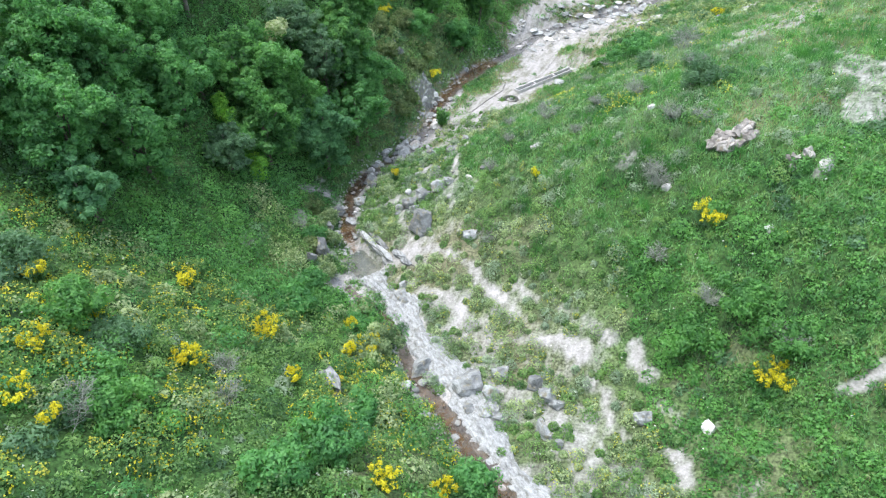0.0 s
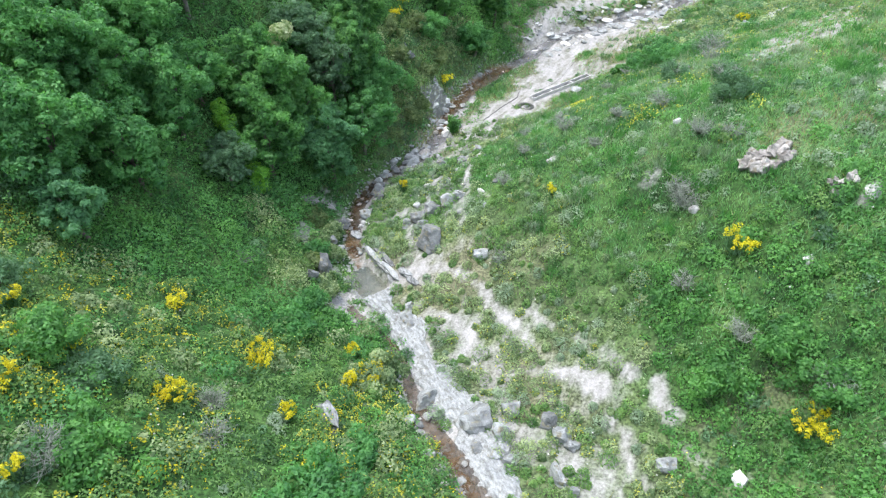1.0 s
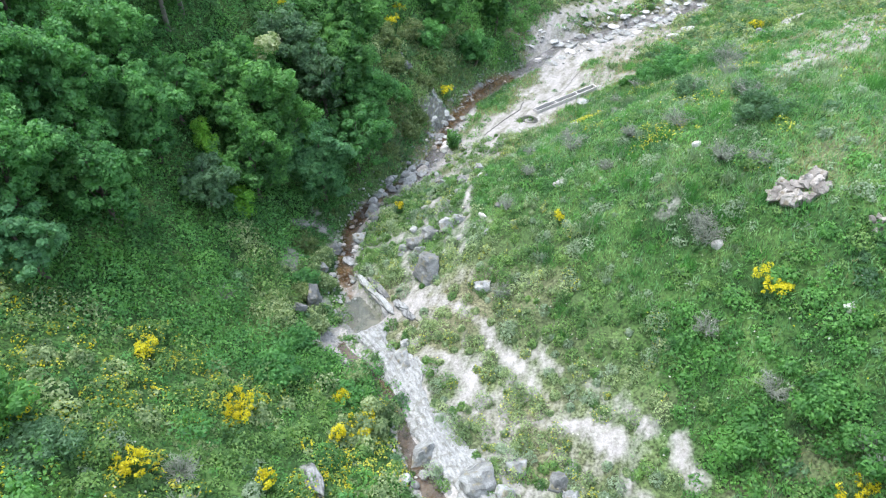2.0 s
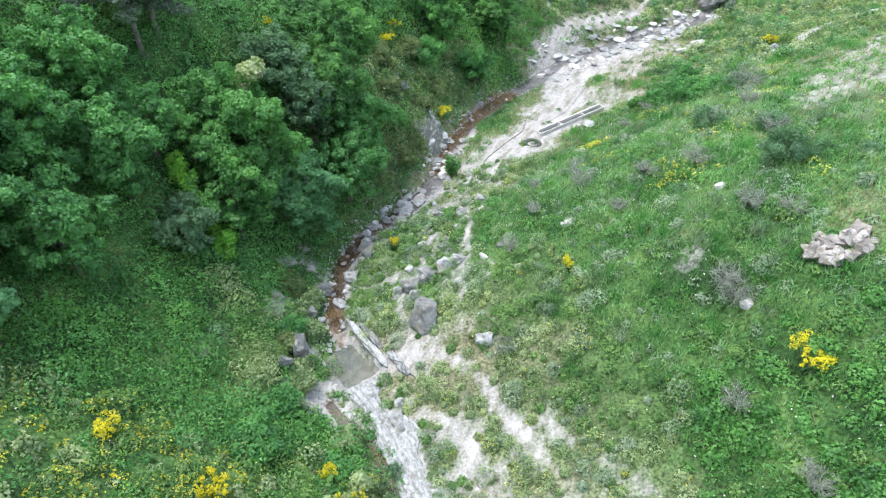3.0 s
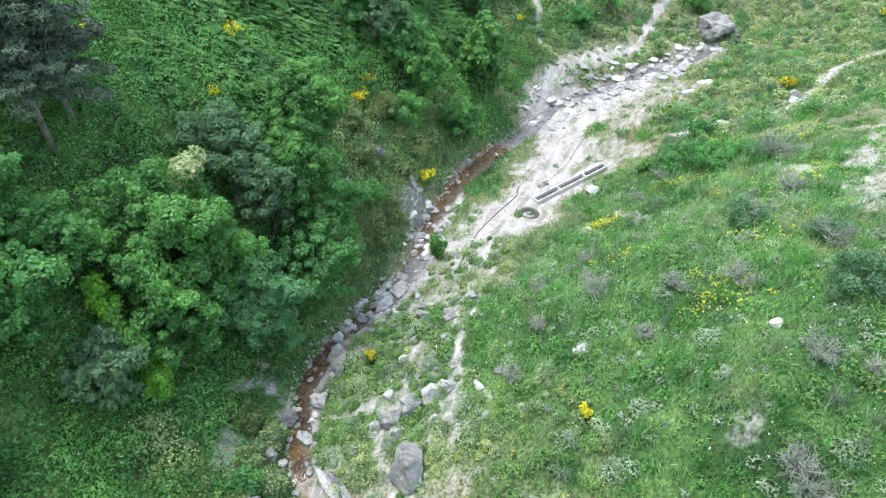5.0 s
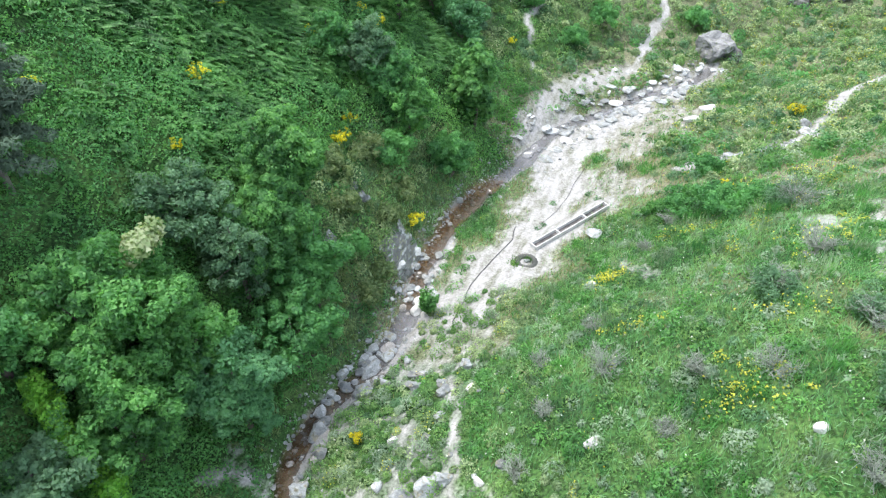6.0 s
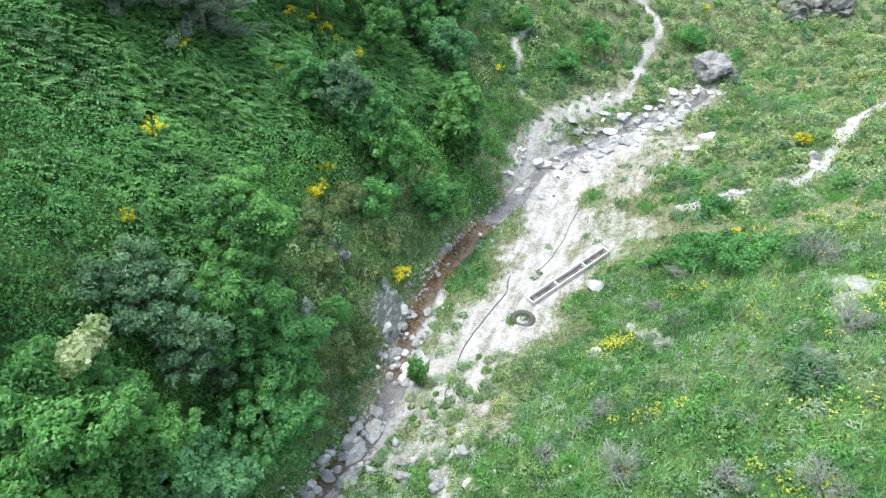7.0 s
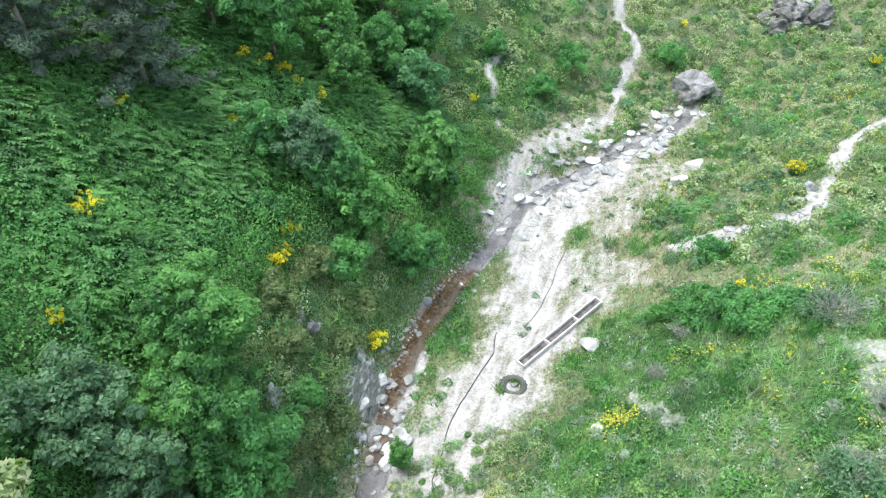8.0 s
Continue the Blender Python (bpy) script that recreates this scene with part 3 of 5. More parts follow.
# ---- the ground: one sheet to the horizon
xs = np.concatenate([-np.geomspace(1500, 36, 26), np.arange(-32, 56, 0.33), np.geomspace(58, 1500, 26)])
ys = np.concatenate([-np.geomspace(1500, 8, 26) + 6, np.arange(0, 112, 0.33), np.geomspace(114, 1800, 30)])
gx, gy = np.meshgrid(xs, ys, indexing="ij")
gz = ground_z(gx, gy)
nx, ny = gx.shape
cells = (np.arange(nx - 1)[:, None] * ny + np.arange(ny - 1)).ravel()
me = bpy.data.meshes.new("ground")
me.vertices.add(nx * ny)
me.vertices.foreach_set("co", np.stack([gx, gy, gz], -1).astype(np.float32).ravel())
me.loops.add(len(cells) * 4)
me.loops.foreach_set("vertex_index", (cells[:, None] + np.array([0, ny, ny + 1, 1])).astype(np.int32).ravel())
me.polygons.add(len(cells))
me.polygons.foreach_set("loop_start", np.arange(0, len(cells) * 4, 4, dtype=np.int32))
me.polygons.foreach_set("use_smooth", np.full(len(cells), True))
for name, mask in (("gravel", gravel_mask), ("mud", mud_mask), ("dry", dry_mask)):
    me.attributes.new(name, "FLOAT", "POINT").data.foreach_set("value", mask(gx, gy).astype(np.float32).ravel())
me.materials.append(GROUND)
me.update(calc_edges=True)
tagged(new("ground", me), "steep green valley floor and slopes with pale gravel", "ground", kind="structure")

# ---- the stream's water
rng = np.random.RandomState(3)
fine = []
for (ax, ay), (bx, by) in zip(STREAM[1:-1], STREAM[2:]):
    steps = max(2, int(math.hypot(bx - ax, by - ay) / 0.4))
    fine += [(ax + (bx - ax) * k / steps, ay + (by - ay) * k / steps) for k in range(steps)]
fine = np.array(fine)
for _ in range(4):
    fine[1:-1] = (fine[:-2] + 2 * fine[1:-1] + fine[2:]) / 4
way = unit(np.gradient(fine, axis=0))
cross = np.stack([-way[:, 1], way[:, 0]], 1)
level = ground_z(fine[:, 0], fine[:, 1]) + 0.13
level = np.convolve(np.pad(level, 5, mode="edge"), np.ones(11) / 11, "valid")
level = np.where((fine[:, 1] > 31.0) & (fine[:, 1] < 35.6) & (fine[:, 0] < -4.2), np.minimum(level, 0.62), level)
wide = (0.3 + 0.95 * fractal(fine[:, 0], fine[:, 1], 2.2, 71)) * np.interp(fine[:, 1], [20, 24, 31, 42, 45, 55, 60, 65, 70, 73, 80], [1.0, 0.45, 0.6, 1.0, 1.35, 1.2, 1.35, 1.5, 1.2, 0.75, 0.6])
verts, faces = [], []
for k in range(len(fine)):
    for s in (-1, -0.5, 0, 0.5, 1):
        verts.append((fine[k, 0] + cross[k, 0] * wide[k] * s, fine[k, 1] + cross[k, 1] * wide[k] * s, level[k]))
    if k:
        faces += [(5 * k - 5 + i, 5 * k - 4 + i, 5 * k + 1 + i, 5 * k + i) for i in range(4)]
stream_mesh = mesh_from("water", verts, faces, WATER)
stream_mesh.materials.append(SKY_TINTED)
# stretches that mirror the sky get the water with the reflection painted in
for p in stream_mesh.polygons:
    p.material_index = int(p.center[1] > 65.5 or 47.5 < p.center[1] < 52.0)
tagged(new("water", stream_mesh), "shallow mountain stream, rusty brown, with painted grey sky reflection, over stones", "stream", kind="structure")
bm = bmesh.new()
ring = []
for a in np.linspace(0, 6.283, 33)[:-1]:
    c, q = math.cos(a), math.sin(a)
    e = (abs(c) ** 4 + abs(q) ** 4) ** -0.25 * (1 + 0.05 * math.sin(5 * a))
    ring.append(bm.verts.new((-5.5 + 0.63 * 1.55 * c * e + 0.78 * 1.1 * q * e, 33.1 - 0.78 * 1.55 * c * e + 0.63 * 1.1 * q * e, 0.74)))
bm.faces.new(ring)
pool_mesh = bpy.data.meshes.new("pool")
bm.to_mesh(pool_mesh), bm.free()
pool_mesh.materials.append(POOL)
tagged(new("pool_water", pool_mesh), "still grey-green rock pool beside pale slabs", "pool", kind="structure")


# ---- trees
def crown_lobes(r, tall, rng, count, cone=0.0):
    """Lobe centres over an uneven crown of half width r and height tall, from its foot."""
    d = unit(rng.normal(size=(count, 3)) + np.array([0, 0, 0.3]))
    bulge = np.array([1 + 0.3 * math.sin(3 * a + 5 * b) for a, b in zip(np.arctan2(d[:, 1], d[:, 0]), d[:, 2])])
    s = (0.5 + 0.5 * rng.rand(count) ** 0.7) * bulge
    c = d * s[:, None] * np.array([r, r, tall / 2]) * 0.82
    k = (c[:, 2] / tall + 0.5)
    c[:, :2] *= (1 - cone * np.clip(k, 0, 1))[:, None]
    c[:, :2] += (rng.rand(2) - 0.5) * r * 0.3
    c[:, 2] += tall / 2
    return c


def tree(x, y, r, height, leaf, label, cone=0.0, seed=0, foot=0.1, size=(0.165, 0.095), density=1.0, trunks=1, cream=False):
    """A tree: tapered trunk with limbs, and a crown of many leafy lobes with gaps."""
    rng = np.random.RandomState(900 + seed)
    base = z_at(x, y)
    ob = thing("tree", (x, y, base - 0.1), label, "tree", "trees on the wooded slope")
    low = height * foot
    tall = height - low
    r *= 1.08
    count = int(125 * density * (r / 2.3) ** 2 * (tall / 5)) + 40
    lobes = crown_lobes(r, tall, rng, count, cone)
    lobes[:, 2] += low
    radius = (0.2 + 0.34 * rng.rand(count) ** 1.4) * (0.75 + 0.12 * r)
    trunk, limbs = bmesh.new(), []
    for k in range(trunks):
        dx = 0.55 * k
        lean = rng.normal(size=2) * 0.22
        stem = [(dx, 0, 0), (dx + lean[0] * 0.5, lean[1] * 0.5, low), (dx + lean[0], lean[1], low + tall * 0.45), (dx + lean[0] * 1.5, lean[1] * 1.4, low + tall * 0.8)]
        tube(trunk, stem, 0.09 + 0.035 * r, 0.035, 8)
        for c in lobes[rng.permutation(count)[:7]]:
            a = Vector(stem[1]).lerp(Vector(stem[2]), rng.rand())
            limbs.append([a, a.lerp(Vector(c), 0.55) + Vector((0, 0, 0.12)), Vector(c)])
    stem_part = part("trunk", trunk, BARK, ob)
    for points in limbs:
        bm = bmesh.new()
        tube(bm, points, 0.05, 0.018, 5)
        part("limb", bm, BARK, stem_part)
    corners = ball_leaves(lobes, radius, int(108 * density), size[0], size[1], rng, up=0.55, flat=0.72)
    crown = new("crown", leafage("crown", corners, LEAF[leaf]))
    crown.parent = ob
    if cream:
        top = lobes[np.argsort(-lobes[:, 2])[:7]] + np.array([0.25, 0, 0.25])
        blossom = new("blossom", leafage("blossom", ball_leaves(top, np.full(7, 0.5), 200, 0.2, 0.14, rng), LEAF["cream"]))
        blossom.parent = ob
        tagged(blossom, "cream blossom on the top twigs")
    return ob


def pine(x, y, r, height, label, seed, stems=((0, 0),), foot=0.1):
    """A pine: straight grey trunks, and tiers of flat boughs that carry tufts of needles."""
    rng = np.random.RandomState(1300 + seed)
    ob = thing("tree", (x, y, z_at(x, y) - 0.1), label, "tree", "trees on the wooded slope")
    tufts = []
    for sx, sy in stems:
        dz = z_at(x + sx, y + sy) - z_at(x, y)
        trunk = bmesh.new()
        tube(trunk, [(sx, sy, dz - 0.1), (sx + 0.05, sy, dz + height * 0.5), (sx, sy + 0.05, dz + height * 0.97)], 0.17, 0.04, 8)
        stem = part("trunk", trunk, GREYBARK, ob)
        for k in range(46):
            f = foot + (1 - foot) * (k + rng.rand()) / 46
            reach = r * (1 - 0.8 * ((f - foot) / (1 - foot)) ** 1.4) * rng.uniform(0.65, 1.1) + 0.15
            a = k * 2.4 + rng.uniform(-0.4, 0.4)
            z0 = dz + height * f
            tip = np.array([sx + math.cos(a) * reach, sy + math.sin(a) * reach, z0 + reach * rng.uniform(-0.22, 0.12)])
            start = np.array([sx, sy, z0])
            if k % 4 == 0:
                bough = bmesh.new()
                tube(bough, [tuple(start), tuple((start + tip) / 2 + np.array([0, 0, 0.08])), tuple(tip)], 0.04, 0.012, 4)
                part("bough", bough, BARK, stem)
            for g in np.linspace(0.3, 1, max(3, int(reach / 0.4) + 1)):
                c = start + (tip - start) * g
                tufts.append(c + np.append(rng.normal(size=2) * 0.17 * reach * g, rng.normal() * 0.06))
    tufts = np.array(tufts)
    crown = new("crown", leafage("crown", ball_leaves(tufts, 0.25 + 0.25 * rng.rand(len(tufts)), 100, 0.25, 0.055, rng, up=0.6, flat=0.5), LEAF["pine"]))
    crown.parent = ob


GREEN, DARK, BLUE, GREY = ("bright green broadleaf tree on the steep bank", "dark green broadleaf tree on the wooded slope",
                           "blue-green broadleaf tree with a dense round crown", "grey-green small-leaved tree among taller trees")
tree(-13.4, 42.4, 3.0, 7.0, "canopy", "mid-green broadleaf tree with a broad dense crown", seed=1, density=1.2)
tree(-12.3, 44.4, 1.6, 6.8, "canopy", "broadleaf tree topped with cream blossom", seed=2, cream=True)
tree(-7.7, 51.9, 2.3, 7.4, "fresh", "tall bright green tree with a feathery crown", seed=3, density=1.3)
tree(-7.9, 49.4, 2.1, 6.6, "fresh", "bright green tree with a lighter lower crown", seed=4, density=1.3)
tree(-6.1, 49.5, 2.1, 6.0, "wood", DARK, seed=5)
tree(-9.2, 47.9, 1.9, 6.0, "olive", GREY, seed=6)
tree(-8.9, 43.0, 2.4, 6.2, "teal", BLUE, seed=7, density=1.2)
tree(-10.9, 43.9, 2.0, 6.4, "canopy", GREEN, seed=8)
tree(-12.3, 39.7, 2.4, 5.8, "canopy", GREEN, seed=9)
tree(-7.0, 46.3, 2.2, 5.4, "wood", DARK, seed=10)
tree(-11.6, 49.0, 2.0, 4.2, "olive", GREY, seed=11)
tree(3.8, 68.9, 2.2, 7.2, "fresh", "tall broad-leaved tree beside the stream bank", seed=12, cone=0.45, size=(0.36, 0.2), foot=0.12)
tree(-1.0, 63.3, 1.8, 5.2, "canopy", GREEN, seed=13)
tree(1.7, 63.7, 1.7, 3.3, "wood", "low round dark green tree above the stream", seed=14, foot=0.08, density=1.4)
tree(-2.3, 64.2, 2.0, 5.0, "wood", DARK, seed=15)
tree(-3.6, 64.7, 1.9, 4.8, "olive", GREY, seed=16)
pine(-17.6, 45.0, 2.6, 8.2, "dark pine with bare grey trunks on the slope", 17, ((0, 0), (0.5, 1.5)), foot=0.38)
pine(-11.2, 65.6, 2.5, 8.4, "dark pine above the bracken slope", 18)
pine(-15.0, 63.9, 2.3, 8.0, "dark pine above the bracken slope", 19)
pine(-13.2, 70.5, 2.4, 8.0, "dark pine behind the bracken slope", 20)
for k, (x, y, r, h, leaf) in enumerate([(-8.8, 72.4, 2.0, 5.5, "wood"), (-5.6, 72.7, 2.1, 6.0, "wood"), (-2.7, 75.0, 2.0, 6.2, "canopy"), (-1.7, 73.1, 1.5, 4.4, "fresh"), (0.8, 77.4, 1.8, 4.8, "wood"),
                                         (3.3, 76.1, 1.9, 4.6, "teal"), (3.8, 80.9, 2.1, 5.0, "wood"), (-6.1, 65.0, 1.4, 3.6, "wood"), (0.9, 81.6, 2.2, 5.2, "fresh"), (-6.1, 77.7, 2.4, 6.0, "wood")]):
    tree(x, y, r, h, leaf, DARK if leaf != "teal" else BLUE, seed=30 + k)
for k, (x, y, r, h, leaf) in enumerate([(-19.3, 28.8, 2.9, 6.2, "wood"), (-20.8, 33.0, 2.9, 7.2, "wood"), (-16.8, 31.7, 2.4, 5.4, "wood"), (-18.9, 35.0, 2.6, 6.6, "wood"), (-16.5, 36.9, 2.2, 5.8, "wood"),
                                         (-16.2, 40.5, 2.0, 4.6, "wood"), (-22.4, 38.4, 2.7, 6.6, "wood"), (-18.7, 40.0, 2.4, 5.6, "wood"), (-17.7, 26.8, 1.5, 4.0, "teal"), (-14.1, 36.7, 1.7, 3.6, "olive"), (-22.5, 28.2, 2.4, 6.0, "wood")]):
    tree(x, y, r, h, leaf, GREEN if leaf == "wood" else GREY, seed=50 + k)

# ---- shrubs: single bushes that stand out from the cover
SHRUB_LABEL = {
    "bright": "leafy bright green shrub with a rounded mound", "wood": "dense dark green shrub on the slope", "teal": "blue-green rounded bush",
    "olive": "grey-olive small-leaved bush on the open slope", "lime": "lime-yellow young shrub among the trees", "spurge": "yellow-green low shrub beside the stream"}


def shrub(x, y, r, h, leaf, seed):
    rng = np.random.RandomState(2000 + seed)
    ob = thing("shrub", (x, y, z_at(x, y) - 0.05), SHRUB_LABEL[leaf], "shrub", "shrubs on the slopes")
    count = int(10 + 9 * r * r)
    lobes = crown_lobes(r, h, rng, count)
    corners = ball_leaves(lobes, 0.26 + 0.26 * rng.rand(count), 170, 0.14, 0.085 if leaf != "olive" else 0.05, rng)
    foliage = new("foliage", leafage("foliage", corners, LEAF[leaf]))
    foliage.parent = ob
    stems = bmesh.new()
    for c in lobes[:6]:
        tube(stems, [(0, 0, 0), Vector(c) * 0.5 + Vector((0, 0, 0.05)), Vector(c)], 0.03, 0.01, 5)
    part("stem", stems, BARK, ob)


LEFT_SHRUBS = [(-15.1, 18.4, 1.5, 1.5, "bright"), (-11.8, 14.5, 1.9, 1.4, "bright"), (-6.1, 12.7, 1.3, 1.3, "wood"), (-4.7, 14.6, 1.7, 1.4, "wood"), (-8.3, 25.8, 1.5, 1.5, "wood"), (1.0, 14.0, 1.1, 1.3, "wood"),
               (-13.2, 17.5, 1.0, 1.0, "olive"), (-18.1, 21.3, 1.4, 1.8, "olive"), (-3.7, 17.7, 1.0, 1.0, "wood"), (-15.0, 39.8, 0.7, 2.4, "lime"), (-12.7, 37.6, 0.7, 2.2, "lime"), (-14.2, 39.1, 0.6, 2.8, "lime"),
               (-9.6, 48.6, 1.6, 3.2, "olive"), (-1.9, 61.1, 1.5, 2.4, "wood"), (10.4, 84.6, 1.3, 1.8, "wood")]
STREAM_SHRUBS = [(-4.9, 27.5, 0.7, 0.8, "spurge"), (-3.6, 24.2, 1.3, 0.9, "spurge"), (-4.3, 23.0, 1.0, 0.8, "spurge"), (-7.8, 28.7, 0.9, 1.0, "wood"), (-8.8, 34.6, 0.8, 0.9, "wood")]
BANK_SHRUBS = [(-3.6, 60.2, 1.0, 1.3, "bank"), (-5.4, 57.6, 1.1, 1.4, "bank"), (-4.9, 55.6, 0.9, 1.1, "bank"), (-2.9, 53.4, 0.8, 1.0, "bank"), (-3.4, 51.6, 0.8, 1.1, "bank"), (-2.6, 57.0, 0.8, 1.0, "bank"), (-4.4, 53.4, 0.9, 1.2, "wood"), (-1.6, 59.6, 0.8, 1.0, "bank"), (-5.8, 61.4, 1.1, 1.5, "wood"),
               (-8.2, 37.6, 0.7, 0.7, "spurge"), (-8.8, 36.2, 0.8, 0.7, "spurge"), (-7.9, 35.0, 0.6, 0.6, "spurge"), (-9.4, 38.4, 0.8, 0.8, "bank"), (-7.4, 30.6, 0.7, 0.7, "spurge"), (-8.9, 33.4, 0.6, 0.7, "bank")]
RIGHT_SHRUBS = [(14.2, 21.3, 1.3, 1.1, "bright"), (12.1, 20.7, 1.5, 1.0, "bright"), (15.1, 19.1, 1.2, 1.0, "bright"), (15.5, 36.8, 1.5, 1.5, "olive"), (14.5, 43.3, 1.1, 0.9, "olive"), (19.2, 61.1, 1.1, 1.3, "wood"),
                (16.0, 55.8, 1.6, 0.9, "wood"), (17.3, 54.1, 1.8, 1.1, "wood"), (14.9, 56.6, 1.1, 0.7, "bright"), (19.9, 52.7, 1.3, 0.8, "olive"), (18.7, 54.0, 1.3, 0.8, "wood"), (16.8, 56.6, 0.9, 0.8, "bright"), (17.2, 86.1, 1.8, 1.8, "wood"), (14.0, 83.1, 1.6, 1.4, "wood"),
                (27.6, 88.6, 1.8, 1.8, "wood"), (16.5, 40.7, 1.0, 0.8, "olive")]
SHRUB_LABEL["bank"] = "olive-yellow scrubby bush on the stream bank"
SHRUB_LABEL["fresh"] = "fresh green willow bush on the gravel beside the stream"
for k, (x, y, r, h, leaf) in enumerate(LEFT_SHRUBS + STREAM_SHRUBS + RIGHT_SHRUBS + BANK_SHRUBS):
    shrub(x, y, r, h, leaf, k)


def willow(x, y, r, h, seed):
    """Upright leafy rods from one root."""
    rng = np.random.RandomState(seed)
    ob = thing("willow_bush", (x, y, z_at(x, y) - 0.05), "upright lime-green willow bush on the stream's gravel edge", "shrub")
    rods, spots = bmesh.new(), []
    for _ in range(26):
        a, lean = rng.rand() * 6.283, r * rng.rand() ** 0.7
        top = Vector((math.cos(a) * lean, math.sin(a) * lean, h * rng.uniform(0.55, 1.0)))
        tube(rods, [(0, 0, 0), top * 0.5 + Vector((0, 0, 0.1)), top], 0.016, 0.006, 4)
        spots += [tuple(top * f) for f in (0.45, 0.65, 0.82, 1.0)]
    part("stem", rods, BARK, ob)
    c = np.array(spots)
    leaves = new("foliage", leafage("foliage", ball_leaves(c, 0.1 + 0.12 * rng.rand(len(c)), 34, 0.13, 0.055, rng), LEAF["fresh"]))
    leaves.parent = ob


willow(-0.1, 51.4, 0.75, 1.7, 77)


# ---- broom in flower
def broom(x, y, r, seed):
    rng = np.random.RandomState(3000 + seed)
    ob = thing("broom_bush", (x, y, z_at(x, y) - 0.05), "broom bush with bright yellow flowers on the slope", "shrub", "flowering broom bushes")
    n = int(260 * r)
    a, q = rng.rand(n) * 6.283, r * np.sqrt(rng.rand(n))
    foot = np.stack([np.cos(a) * q * 0.5, np.sin(a) * q * 0.5, np.zeros(n)], 1)
    rods = new("foliage", leafage("foliage", blades(foot, 0.5 + 0.7 * rng.rand(n), np.full(n, 0.05), rng, 0.9), LEAF["olive"]))
    rods.parent = ob
    clumps = max(12, int(40 * r))
    b, q = rng.rand(clumps) * 6.283, r * np.sqrt(rng.rand(clumps)) * 0.95
    c = np.stack([np.cos(b) * q, np.sin(b) * q, 0.55 + 0.4 * rng.rand(clumps)], 1)
    heads = new("bloom", leafage("bloom", ball_leaves(c, 0.07 + 0.12 * rng.rand(clumps), 30, 0.075, 0.055, rng), LEAF["yellow"]))
    heads.parent = ob
    tagged(heads, "bright yellow flowers", kind="stuff")


BROOM_LEFT = [(-17.3, 20.4), (-14.3, 18.9), (-9.1, 23.2), (-8.9, 22.1), (-6.8, 18.8), (-2.3, 13.2), (0.0, 13.5), (-5.1, 25.0), (-10.8, 18.0), (-14.9, 16.0), (-12.9, 12.8), (-14.2, 13.3), (-13.1, 24.4), (-17.3, 51.3)]
BROOM_FAR = [(-12.3, 57.5), (-4.8, 61.1), (-12.3, 52.2), (-0.8, 58.3), (-12.0, 63.7), (-7.3, 71.3), (-6.4, 71.7), (-5.3, 71.9), (-4.5, 71.6), (-3.4, 71.3), (-6.7, 67.7), (-7.5, 66.1), (-5.2, 59.4), (4.2, 81.4), (7.9, 79.6)]
BROOM_RIGHT = [(13.5, 26.6), (14.3, 17.8), (5.9, 35.1), (-3.7, 41.9), (18.0, 56.0), (30.8, 93.7), (29.1, 69.2), (45.5, 85.0), (17.2, 15.3), (-4.1, 23.3), (-3.5, 24.5), (-4.9, 22.6)]
for k, (x, y) in enumerate(BROOM_LEFT + BROOM_FAR + BROOM_RIGHT):
    broom(x, y, 0.28 if k in (31, 32) else (0.55, 0.4, 0.7)[k % 3] if k not in (29, 30) else 0.95, k)

# ---- ground cover, kind by kind
rng = np.random.RandomState(11)


def scatter(step, x0=-27, x1=52, y0=6, y1=104):
    gx, gy = np.meshgrid(np.arange(x0, x1, step), np.arange(y0, y1, step), indexing="ij")
    x, y = (gx + rng.rand(*gx.shape) * step).ravel(), (gy + rng.rand(*gx.shape) * step).ravel()
    keep = (x < 16 + 0.42 * y) & (x > np.where(y < 40, -10 - 0.45 * y, -27 + 0.12 * (y - 40)))
    return x[keep], y[keep]


def bare(x, y):
    return np.maximum(gravel_mask(x, y), mud_mask(x, y))


